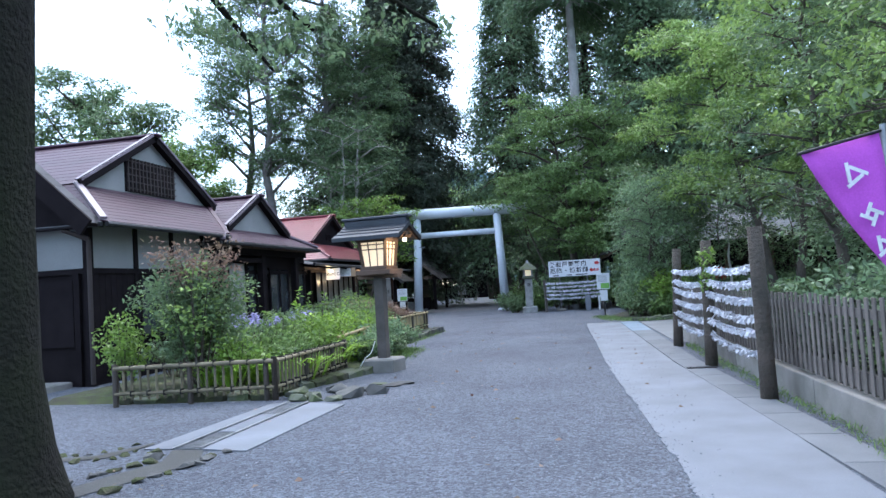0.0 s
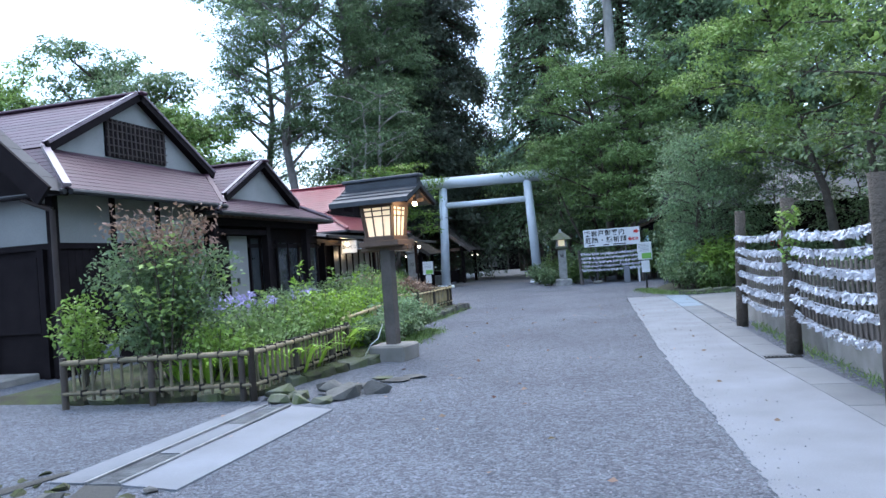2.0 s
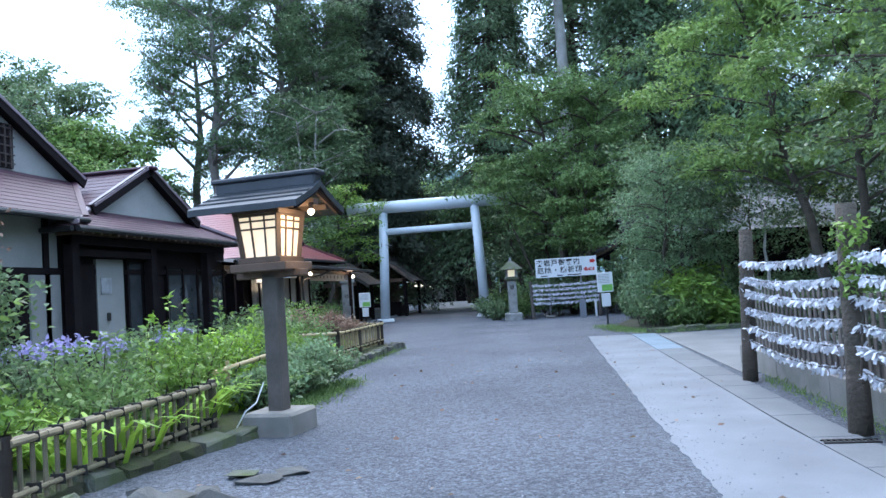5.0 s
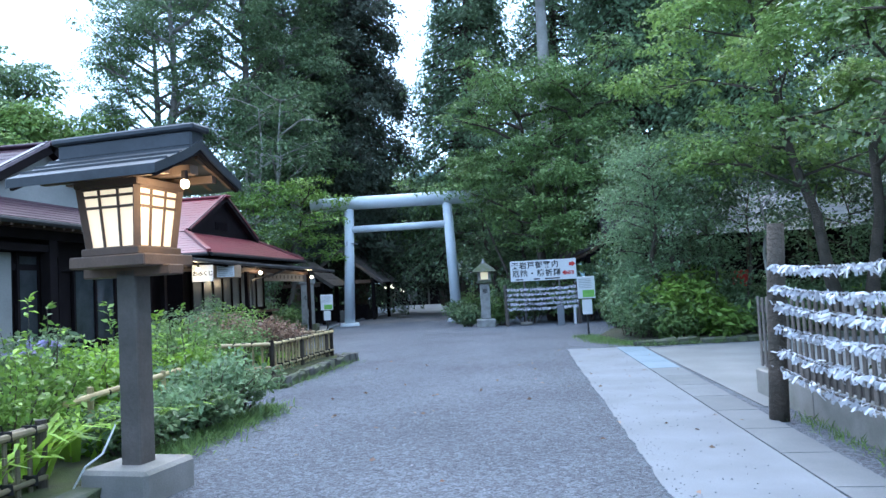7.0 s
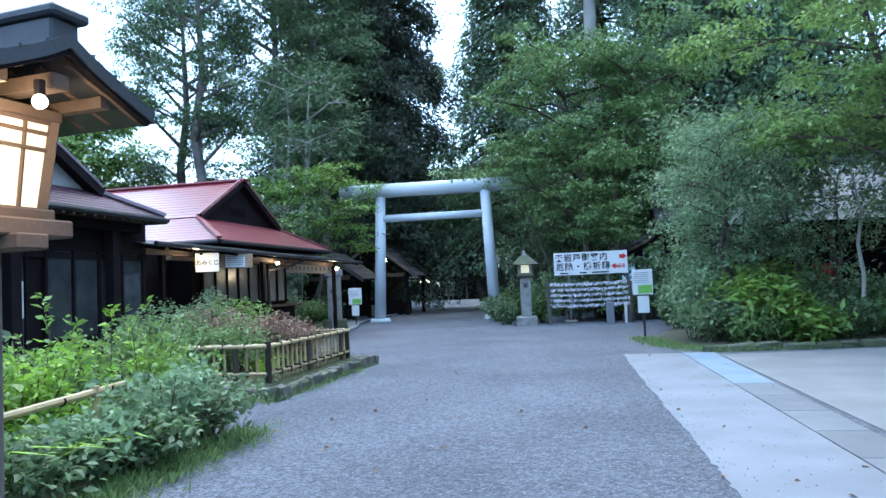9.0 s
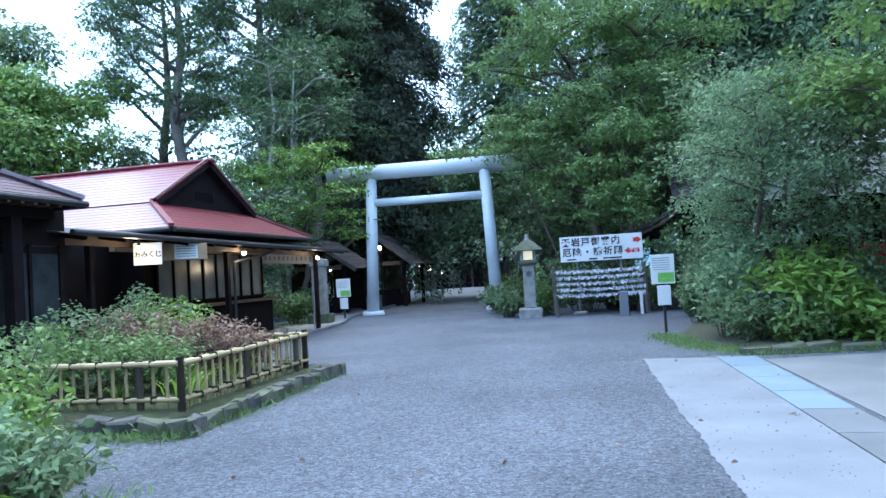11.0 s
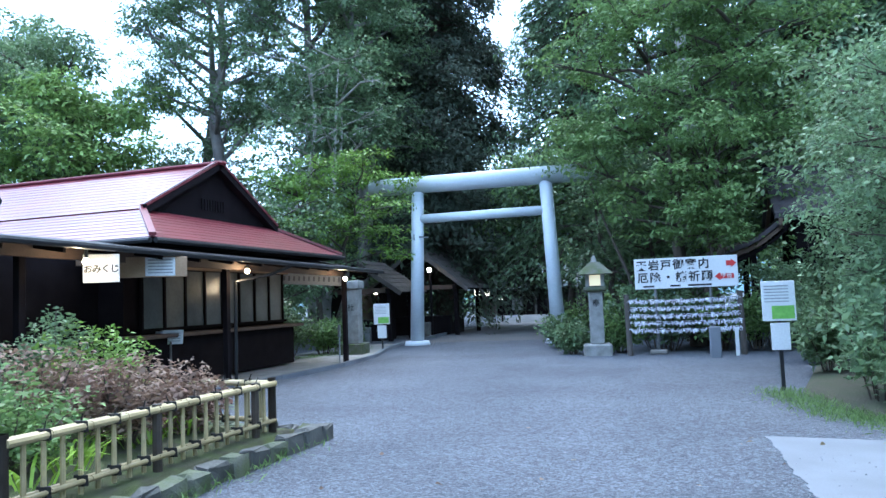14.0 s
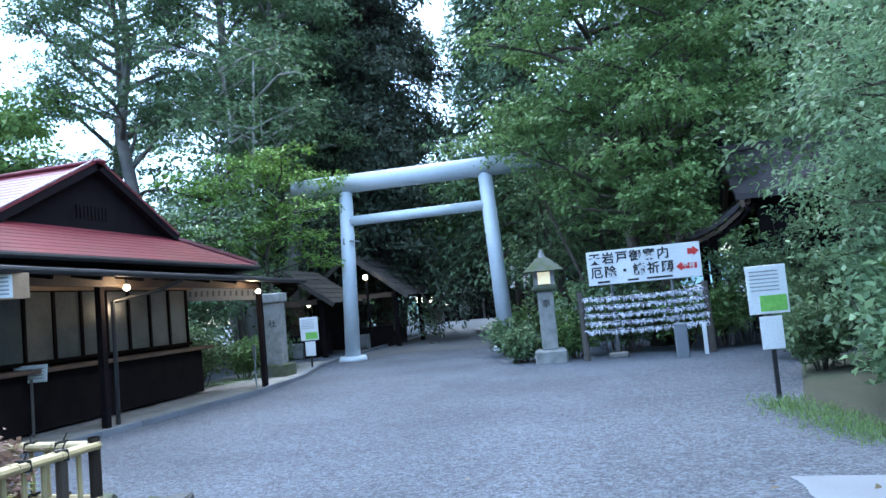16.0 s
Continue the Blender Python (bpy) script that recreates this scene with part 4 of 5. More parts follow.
# front wall of the near wing
for k in range(6):
    x = -8.6 - k * 1.1
    part("post", B((x - .06, 11.94, 0), (x + .06, 12.04, 2.14)), DARK_WOOD, house)
    part("shutter", B((x - 1.0, 11.97, .75), (x - .1, 12.01, 2.0)), DARK_WOOD, house)
part("downpipe", rod(bmesh.new(), (WX + .07, 11.92, .05), (WX + .07, 11.92, 2.75), .045, None, 10), LATTICE, house)
part("downpipe", rod(bmesh.new(), (WX + .07, 11.92, 2.75), (WX - .35, 11.75, 2.95), .045, None, 10), LATTICE, house)
# near wing's gable roof, ridge along y
slope(house, (-7.9, 11.35, 3.0), (-7.9, 11.9, 3.0), (-11.9, 11.9, 6.6), (-11.9, 11.35, 6.6), 14, ROOF_DARK)
slope(house, (-15.9, 11.35, 3.0), (-15.9, 11.9, 3.0), (-11.9, 11.9, 6.6), (-11.9, 11.35, 6.6), 14, ROOF_DARK)
part("barge_board", beam(bmesh.new(), (-11.9, 11.33, 6.52), (-7.86, 11.33, 2.9), .06, .34), DARK_WOOD, house)
raw("gable_wall", [(-15.7, 11.7, 2.95), (-8.15, 11.7, 2.95), (-11.9, 11.7, 6.3), (-15.7, 11.8, 2.95), (-8.15, 11.8, 2.95), (-11.9, 11.8, 6.3)], [(0, 1, 2), (3, 5, 4), (0, 3, 4, 1), (1, 4, 5, 2), (2, 5, 3, 0)], DARK_WOOD, house)
part("step", B((-12, 10.3, -.05), (-8.7, 11.9, .12), None, .02), CONCRETE_OLD, house)

porch = thing("entrance_porch", "timber entrance porch with a small maroon gabled roof", "porch")
hip_gable(porch, -8.37, -7.75, -11.5, 18.98, 1.77, 3.0, 4.31, 3.32, 2.9, 7, 10, ROOF_MAROON, False)
for y in (16.4, 18.75, 21.0):
    part("post", B((-8.24, y - .1, 0), (-8.06, y + .1, 2.78), None, .01), DARK_WOOD, porch)
part("beam", B((-8.26, 16.3, 2.62), (-8.04, 21.7, 2.78)), DARK_WOOD, porch)
part("beam", B((-8.22, 16.5, 2.42), (-8.08, 18.8, 2.54)), DARK_WOOD, porch)
for k in range(23):
    y = 16.3 + k * .24
    part("rafter", B((-8.6, y - .03, 2.78), (-7.82, y + .03, 2.83)), BROWN_WOOD, porch)
part("door_wall", B((-8.36, 17.25, .1), (-8.30, 18.05, 2.4)), PLASTER, porch, "white plaster panel")
part("notice", B((-8.30, 17.35, 1.75), (-8.28, 17.65, 2.05)), GREY_INK, porch)
part("intercom", B((-8.30, 17.5, 1.25), (-8.27, 17.58, 1.4)), BLACK_METAL, porch)
window_x(porch, WX, 18.2, 19.2, .75, 2.35, 2)
window_x(porch, WX, 19.6, 22.1, .85, 2.25, 4)
part("poster", B((WX + .07, 18.75, 1.2), (WX + .08, 19.1, 1.75)), WHITE, porch)
part("door", B((-8.34, 16.5, .05), (-8.29, 17.2, 2.3)), DARK_WOOD, porch)
part("pale_panel", B((-8.36, 15.6, .2), (-8.31, 16.3, 2.1)), PLASTER, porch)
part("floor", B((-8.4, 16.2, -.05), (-7.9, 22.7, .15), None, .02), CONCRETE_OLD, porch)

# ---- amulet shop with the red roof ----
shop = thing("amulet_shop", "dark timber shop with a red metal hip-and-gable roof", "house")
hip_gable(shop, -10.25, -8.88, -22, 29.75, 2.35, 3.72, 4.78, 3.52, 2.78, 9, 13, ROOF_RED, False, DARK_WOOD, ROOF_RED)
for k in range(9):
    part("vent_slat", B((-10.27, 29.3 + k * .1, 3.7), (-10.24, 29.34 + k * .1, 3.95)), DARK_WOOD, shop)
SX = -9.9
part("wall", B((-21, 26.5, 0), (SX - .03, 32.15, 2.75)), DARK_WOOD, shop)
part("wall", B((-21, 22.6, 0), (SX - .6, 26.5, 2.7)), DARK_WOOD, shop)
part("counter_front", B((SX, 26.3, .08), (SX + .28, 32.1, .98)), DARK_WOOD, shop)
part("counter", B((SX - .02, 26.2, .98), (SX + .5, 32.25, 1.05), None, .01), BROWN_WOOD, shop)
window_x(shop, SX, 26.9, 32.0, 1.16, 2.28, 8, FROST)
part("wall_plate", B((SX - .03, 25.4, 2.3), (SX + .1, 32.2, 2.5)), TAN, shop)
# awning
for k in range(12):
    y0 = 21.9 + k * .985
    raw("awning_sheet", [(-7.86, y0, 2.40 - .008 * k), (-7.86, y0 + .975, 2.40 - .008 * (k + 1)), (-9.9, y0 + .975, 2.74), (-9.9, y0, 2.74), (-7.86, y0, 2.375 - .008 * k), (-7.86, y0 + .975, 2.375 - .008 * (k + 1)), (-9.9, y0 + .975, 2.70), (-9.9, y0, 2.70)],
        [(0, 1, 2, 3), (7, 6, 5, 4), (0, 4, 5, 1), (1, 5, 6, 2), (3, 2, 6, 7), (0, 3, 7, 4)], ROOF_DARK, shop)
part("gutter", rod(bmesh.new(), (-7.82, 21.8, 2.42), (-7.82, 33.75, 2.31), .05, None, 8), BLACK_METAL, shop)
part("fascia", beam(bmesh.new(), (-8.45, 21.9, 2.36), (-8.45, 32.7, 2.27), .09, .16), BROWN_WOOD, shop)
for k in range(13):
    part("rafter", beam(bmesh.new(), (-7.9, 22.2 + k * .95, 2.34 - .007 * k), (-9.9, 22.2 + k * .95, 2.67), .05, .06), DARK_WOOD, shop)
for (x, y) in ((-8.6, 27.75), (-8.42, 32.6), (-8.5, 23.0)):
    part("post", B((x - .055, y - .055, 0), (x + .055, y + .055, 2.36), None, .008), DARK_WOOD, shop)
bm = bmesh.new()
P = [Vector(p) for p in ((-7.85, 28.9, 2.3), (-8.1, 28.6, 2.15), (-8.52, 27.95, 2.0), (-8.52, 27.92, .05))]
for a, b in zip(P, P[1:]):
    rod(bm, a, b, .035, None, 8)
part("downpipe", bm, BLACK_METAL, shop)
for k, (x, y, z) in enumerate(((-7.93, 23.55, 2.2), (-8.25, 27.95, 2.2), (-8.05, 31.9, 2.10))):
    bm = bmesh.new()
    bmesh.ops.create_uvsphere(bm, u_segments=12, v_segments=8, radius=.05, matrix=Matrix.Translation((x, y, z)))
    lamp = thing("hanging_bulb", "bare warm bulb under the awning", "lamp", (0, 0, 0), 0, "bulbs under the awning")
    part("bulb", bm, BULB, lamp, "", True)
    part("holder", rod(bmesh.new(), (x, y, z + .04), (x, y, 2.42 if k == 0 else z + .13), .025), BLACK_METAL, lamp)
    lt = new("bulb_light", bpy.data.lights.new("bulb_light", 'POINT'))
    lt.data.energy, lt.data.color, lt.data.shadow_soft_size = 2.5 if k == 0 else 5, (1, .66, .36), .06
    lt.location = (x + .02, y - .06, z - .08)
sg = thing("hanging_sign", "white hanging sign with black brush lettering", "sign", (-8.0, 23.9, 0), 0)
part("board", B((-.24, -.015, 1.92), (.24, .015, 2.32), None, .004), WHITE, sg)
for k, ch in enumerate("おみくじ"):
    text("character", ch, .125, pose(-.235 + k * .117, -.018, 2.07, 90, 0, 0), BLACK, sg, bold=.003)
sg.matrix_world = pose(-8.0, 23.9, 0, 0, 0, 30)
sg2 = thing("hanging_sign", "tan notice board with white paper sheets hung under the awning", "sign", (-8.1, 25.1, 0), 38)
part("board", B((-.5, -.02, 2.02), (.5, .02, 2.34), None, .005), TAN, sg2)
part("paper", B((-.12, -.03, 2.04), (.32, -.022, 2.33)), WHITE, sg2)
for k in range(5):
    part("line", B((-.08, -.034, 2.08 + k * .05), (.28, -.031, 2.10 + k * .05)), GREY_INK, sg2)
sg3 = thing("hanging_sign", "long white notice banner under the awning end", "sign", (-9.6, 32.9, 0), 6)
part("board", B((-1.0, -.015, 2.02), (.9, .015, 2.34), pose(0, 0, 0, 0, 4, 0), .004), WHITE, sg3)
for k in range(12):
    part("line", B((-.85 + k * .14, -.02, 2.12), (-.80 + k * .14, -.017, 2.24), pose(0, 0, 0, 0, 4, 0)), GREY_INK, sg3)
for k, x in enumerate((-9.95, -9.5)):
    s4 = thing("notice_stand", "small white notice on a thin post", "sign", (x, 27.25, 0), 8, "notices before the counter")
    part("post", rod(bmesh.new(), (0, 0, 0), (0, 0, .9), .022), GREY_WOOD, s4)
    part("board", B((-.2, -.05, .85), (.2, -.03, 1.12), pose(0, 0, 0, -8, 0, 0), .003), WHITE, s4)
    for i in range(4):
        part("line", B((-.15, -.056, .90 + i * .05), (.15, -.052, .915 + i * .05), pose(0, 0, 0, -8, 0, 0)), GREY_INK, s4)
# paved walk before the shop, with its kerb
sheet("pavement", [(-10.4, 22.9), (-8.15, 23.4), (-8.2, 27), (-8.05, 31.5), (-8.35, 34.2), (-9.2, 37.2), (-9.6, 39.5), (-11.5, 39.5), (-11, 22.9)], .03, CONCRETE_OLD, .05, "worn concrete walk before the shop")
kerb = tagged(new("kerb"), "low stone kerb along the shop walk", "kerb", "", "structure")
K = [(-8.1, 23.4), (-8.15, 27), (-8.0, 31.5), (-8.3, 34.2), (-9.15, 37.2), (-9.55, 39.5), (-10.2, 48.5), (-11.2, 60), (-13, 74)]
for (x0, y0), (x1, y1) in zip(K, K[1:]):
    n = max(1, int(math.hypot(x1 - x0, y1 - y0) / .9))
    for i in range(n):
        a, b = Vector((x0 + (x1 - x0) * i / n, y0 + (y1 - y0) * i / n, .03)), Vector((x0 + (x1 - x0) * (i + .985) / n, y0 + (y1 - y0) * (i + .985) / n, .03))
        part("kerb_stone", beam(bmesh.new(), a, b, .12, .12), CONCRETE, kerb)

# ---- notice boards, stone lantern, pillar ----
rk = thing("fortune_rack", "wooden rack with ropes of white paper fortunes", "rack")
for (x, y, h, r) in ((-1.46, 33.55, 1.45, .07), (1.06, 33.6, 1.45, .07)):
    part("post", rod(bmesh.new(), (x, y, -.05), (x - .03, y, h), r, r * .9, 10), GREY_WOOD, rk)
for k in range(5):
    z = .62 + k * .17
    paper_rope((-1.42, 33.5, z), (1.04, 33.55, z + .02), rk, .03, .085, 150, rr)
sb = thing("sign_board", "large white sign board with black lettering and red arrows", "sign", (-.12, 33.95, 0), -1.5)
part("post", rod(bmesh.new(), (-.7, .05, 0), (-.7, .05, 2.2), .035), GREY_METAL, sb)
part("post", rod(bmesh.new(), (.55, .05, 0), (.55, .05, 2.2), .035), GREY_METAL, sb)
part("footing", B((-.9, -.1, 0), (-.5, .2, .1), None, .02), CONCRETE_OLD, sb)
part("board", B((-1.17, -.02, 1.56), (1.17, .02, 2.29), None, .006), WHITE, sb)
for k, ch in enumerate("天岩戸御案内"):
    text("character", ch, .26, pose(-1.13 + k * .285, -.026, 2.03, 90, 0, 0), BLACK, sb, bold=.006)
for ch, x in zip("厄除・諸祈願", (-1.11, -.82, -.52, -.22, .07, .36)):
    text("character", ch, .26, pose(x, -.026, 1.735, 90, 0, 0), BLACK, sb, bold=.006)
for (x0, x1) in ((-.98, -.72), (-.35, -.12), (.05, .58)):
    part("line", B((x0, -.025, 1.60), (x1, -.0215, 1.64)), BLACK, sb)
for z, back, tip in ((2.10, .92, 1.15), (1.80, 1.08, .66)):
    w = 1 if tip > back else -1
    neck = tip - w * .12
    raw("arrow_head", [(tip, -.026, z), (neck, -.026, z + .1 * w), (neck, -.026, z - .1 * w)], [(0, 1, 2)], RED, sb)
    raw("arrow_shaft", [(back, -.0255, z - .06 * w), (neck, -.0255, z - .06 * w), (neck, -.0255, z + .06 * w), (back, -.0255, z + .06 * w)], [(0, 1, 2, 3)], RED, sb)
for ch, x in zip("受付", (.79, .92)):
    text("character", ch, .12, pose(x, -.029, 1.757, 90, 0, 0), WHITE, sb, bold=.003)
sp = thing("stone_post", "short square concrete post", "post", (.42, 32.85, 0))
part("shaft", B((-.12, -.1, -.05), (.12, .1, .68), None, .02), CONCRETE, sp)
sp2 = thing("white_stake", "thin white stake in the ground", "post", (.9, 33.3, 0))
part("shaft", B((-.04, -.03, -.05), (.04, .03, .62), None, .005), WHITE, sp2)


def info_board(at, rz, label, w=.46, z0=1.0, z1=1.58):
    e = thing("info_board", label, "sign", at, rz)
    part("post", B((-.025, -.025, 0), (.025, .025, z0 + .3), None, .004), BLACK_METAL, e)
    part("board", B((-w / 2, -.05, z0), (w / 2, -.03, z1), None, .004), WHITE, e)
    part("picture", B((-w * .22, -.055, z0 + .03), (w * .45, -.051, z0 + .22)), GREEN_INK, e, "green printed picture")
    for k in range(6):
        part("line", B((-w * .42, -.055, z1 - .08 - k * .045), (w * .3, -.051, z1 - .065 - k * .045)), GREY_INK, e)
    part("leaflet_holder", B((-w * .28, -.05, z0 - .42), (w * .28, -.03, z0 - .03), None, .004), WHITE, e)
    return e


info_board((1.1, 27.28, 0), 6, "white notice board with a green picture on a black post")
info_board((-9.0, 36.4, 0), 8, "white notice board on a black post by the torii", .5, .82, 1.45)
sl = thing("stone_lantern", "tall weathered stone lantern with a lit fire box", "lantern", (-2.25, 33.9, 0), 8)
part("base", B((-.34, -.34, -.05), (.34, .34, .28), None, .04), STONE, sl)
bm = B((-.17, -.17, .28), (.17, .17, 1.55), None, .02)
part("shaft", bm, STONE, sl)
part("table", B((-.28, -.28, 1.55), (.28, .28, 1.68), None, .04), MOSS_STONE, sl)
for sx in (-1, 1):
    for sy in (-1, 1):
        part("fire_box_post", B((sx * .18 - .045, sy * .18 - .045, 1.68), (sx * .18 + .045, sy * .18 + .045, 1.98)), STONE, sl)
part("fire_box", B((-.15, -.15, 1.70), (.15, .15, 1.96)), DIM, sl, "dimly glowing fire box")
bm = bmesh.new()
bmesh.ops.create_cone(bm, cap_ends=True, segments=4, radius1=.62, radius2=.16, depth=.3, matrix=Matrix.Translation((0, 0, 2.13)) @ Matrix.Rotation(radians(45), 4, 'Z'))
part("cap", bm, MOSS_STONE, sl)
part("finial", rod(bmesh.new(), (0, 0, 2.27), (0, 0, 2.45), .09, .03, 10), STONE, sl)
text("lettering", "奉", .2, pose(-.1, -.176, 1.2, 90, 0, 0), BLACK, sl)
pl = thing("stone_pillar", "square stone name pillar on a dark plinth", "pillar", (-9.35, 35.1, 0), 6)
part("plinth", B((-.36, -.36, -.05), (.36, .36, .34), None, .03), MOSS_STONE, pl)
part("shaft", B((-.21, -.21, .34), (.21, .21, 1.9), None, .015), STONE, pl)
part("cap", B((-.27, -.27, 1.9), (.27, .27, 2.15), None, .03), STONE, pl)
text("lettering", "社", .2, pose(-.1, -.216, 1.3, 90, 0, 0), BLACK, pl)
bs = thing("barrier_stake", "thin grey metal stake on the walk", "post", (-8.25, 31.9, 0))
part("shaft", rod(bmesh.new(), (0, 0, 0), (0, 0, .95), .02), GREY_METAL, bs)
part("plate", B((-.03, -.02, .7), (.03, .02, .98)), GREY_METAL, bs)

sheet("road", [(-9.0, 40.2), (-4.2, 40.6), (-4.6, 46), (-8.0, 62), (-10, 76), (-14.5, 76), (-11.1, 60), (-10.1, 48.5)], .012, ASPHALT, 0, "dark worn path beyond the torii")
# ---- sheds beyond the torii ----
def shed(at, w, d, ze, zr, label, rz=0):
    e = thing("timber_shed", label, "shed", at, rz)
    for s in (-1, 1):
        slope(e, (s * (w / 2 + .6), -d / 2, ze), (s * (w / 2 + .6), d / 2, ze), (0, d / 2, zr), (0, -d / 2, zr), 7, GREY_WOOD, .03)
        part("barge_board", beam(bmesh.new(), (0, -d / 2, zr - .05), (s * (w / 2 + .62), -d / 2, ze - .06), .06, .16), GREY_WOOD, e)
        for y in (-d / 2 + .4, d / 2 - .4):
            part("post", B((s * w / 2 - .08, y - .08, 0), (s * w / 2 + .08, y + .08, ze + .3)), DARK_WOOD, e)
        part("beam", B((s * w / 2 - .09, -d / 2 + .2, ze - .02), (s * w / 2 + .09, d / 2 - .2, ze + .16)), DARK_WOOD, e)
    part("back_wall", B((-w / 2 - .05, -d / 2 + .5, 0), (-w / 2 + .05, d / 2 - .5, ze)), DARK_WOOD, e)
    part("tie_beam", B((-w / 2, -d / 2 + .3, ze + .0), (w / 2, -d / 2 + .46, ze + .18)), BROWN_WOOD, e)
    part("box", B((-w / 2 + .3, -d / 4, 0), (w / 2 - .5, d / 4, .8), None, .02), DARK_WOOD, e)
    part("water_basin", B((-.3, -d / 2 + .6, 0), (.35, -d / 2 + 1.1, .55), None, .03), STONE, e)
    return e


shed((-12.1, 42.6, 0), 2.6, 3.0, 1.85, 3.15, "small open timber shed with a shingled gable roof")
shed((-10.95, 46.8, 0), 3.4, 4.2, 1.95, 3.75, "open timber pavilion with a shingled gable roof")
for k, (x, y, z) in enumerate(((-10.1, 44.2, 2.75), (-9.55, 49.5, 1.75), (-10.9, 60, 1.5), (-12.7, 44.6, 1.9), (-10.6, 55.5, 1.75))):
    lp = thing("shed_lamp", "small lit lamp box among the sheds", "lamp", (x, y, z), 0, "lamps among the sheds")
    s = (.07, .11, .11, .05, .1)[k]
    part("pane", B((-s, -s, -s * 1.2), (s, s, s * 1.2), None, .02), BULB if k in (0, 3) else LAMP_PANE, lp, "glowing pane")
    part("cap", B((-s * 1.5, -s * 1.5, s * 1.2), (s * 1.5, s * 1.5, s * 1.5)), DARK_WOOD, lp)
    part("post", B((-.04, s + .01, -z), (.04, s + .09, s * 1.4)), DARK_WOOD, lp)
far = thing("far_hall", "low dark hall at the far end of the avenue", "building", (-12.6, 78, 0))
slope(far, (-5, -3, 2.2), (5, -3, 2.2), (5, 0, 4.2), (-5, 0, 4.2), 6, TILE_GREY)
slope(far, (-5, 3, 2.2), (5, 3, 2.2), (5, 0, 4.2), (-5, 0, 4.2), 6, TILE_GREY)
part("wall", B((-4.4, -2.0, 0), (4.4, 2.4, 2.3)), DARK_WOOD, far)
for k in range(6):
    part("post", B((-4.3 + k * 1.7, -2.4, 0), (-4.15 + k * 1.7, -2.25, 2.2)), GREY_WOOD, far)
part("panel", B((-1.2, -2.06, .4), (-.3, -2.01, 1.5)), PLASTER, far)

# ---- buildings behind the shrubs on the yard side ----
store = thing("tiled_house", "low house with a grey tiled roof behind the shrubs", "house")
slope(store, (3.2, 28.0, 2.55), (13, 28.0, 2.45), (13, 32.2, 4.35), (4.4, 32.2, 4.45), 14, TILE_GREY)
slope(store, (3.2, 36.2, 2.5), (13, 36.2, 2.5), (13, 32.2, 4.35), (4.4, 32.2, 4.45), 8, TILE_GREY)
part("ridge_cap", B((4.2, 32.05, 4.36), (13, 32.35, 4.6), None, .04), TILE_GREY, store)
part("wall", B((3.9, 28.9, 0), (13, 35.6, 2.6)), DARK_WOOD, store)
for k in range(6):
    part("post", B((4.0 + k * 1.6, 28.8, 0), (4.12 + k * 1.6, 28.9, 2.5)), BROWN_WOOD, store)
rb = thing("red_box", "red wall box with a white tag", "box", (5.35, 28.72, .72))
part("body", B((-.2, -.13, 0), (.2, .1, .82), None, .02), RED, rb)
part("tag", B((-.09, -.137, .1), (.02, -.131, .42)), WHITE, rb)
hall = thing("shrine_hall", "dark shrine hall with a curved gabled roof", "building")
ROOF_BROWN = M("weathered_bark_roof", (0.062, 0.052, 0.056), 0.75, (0.042, 0.037, 0.04), 1.5, 40, 0.3)


def swept(name, prof, x0, x1, thick, material, along='x'):
    """A bent roof plane: prof runs from ridge to eave, drawn out between x0 and x1."""
    vs, fs = [], []
    for (u, z) in prof:
        for dz in (0, -thick):
            for x in (x0, x1):
                vs.append((x, u, z + dz) if along == 'x' else (u, x, z + dz))
    for k in range(len(prof) - 1):
        o = 4 * k
        fs += [(o, o + 1, o + 5, o + 4), (o + 2, o + 6, o + 7, o + 3), (o, o + 4, o + 6, o + 2), (o + 1, o + 3, o + 7, o + 5)]
    o = 4 * (len(prof) - 1)
    fs += [(0, 2, 3, 1), (o, o + 1, o + 3, o + 2)]
    return raw(name, vs, fs, material, hall)


for w in (-1, 1):
    main = [(37.2 + w * u, z) for u, z in ((0, 4.62), (.35, 4.25), (.7, 3.92), (1.1, 3.62), (1.6, 3.36))]
    swept("roof_plane", main, 2.12, 8.6, .14, ROOF_BROWN)
    swept("barge_board", [(y, z - .15) for y, z in main], 2.2, 2.3, .16, BROWN_WOOD)
    swept("barge_board", [(y, z - .31) for y, z in main], 2.3, 2.38, .10, DARK_WOOD)
sweep = [(2.42, 3.42), (2.12, 3.12), (1.75, 2.84), (1.4, 2.66), (1.02, 2.55)]
swept("porch_roof", sweep, 35.65, 38.8, .13, ROOF_BROWN, 'y')
swept("eave_board", [(x + .05, z - .135) for x, z in sweep], 35.72, 38.7, .12, BROWN_WOOD, 'y')
swept("eave_board", [(x + .12, z - .26) for x, z in sweep], 35.8, 38.6, .10, DARK_WOOD, 'y')
part("ridge_cap", B((2.05, 37.06, 4.56), (8.6, 37.34, 4.76), None, .04), ROOF_BROWN, hall)
part("ridge_ornament", B((2.0, 37.1, 4.62), (2.22, 37.3, 5.0), None, .03), DARK_WOOD, hall)
part("gable_pendant", B((2.1, 37.14, 4.05), (2.16, 37.26, 4.45), None, .02), GREY_WOOD, hall)
part("wall", B((2.6, 36.0, 0), (8, 38.4, 3.3)), DARK_WOOD, hall)
raw("gable_wall", [(2.42, 36.0, 3.2), (2.42, 38.4, 3.2), (2.42, 37.2, 4.5), (2.55, 36.0, 3.2), (2.55, 38.4, 3.2), (2.55, 37.2, 4.5)], [(0, 2, 1), (3, 4, 5), (0, 1, 4, 3), (1, 2, 5, 4), (2, 0, 3, 5)], DARK_WOOD, hall)
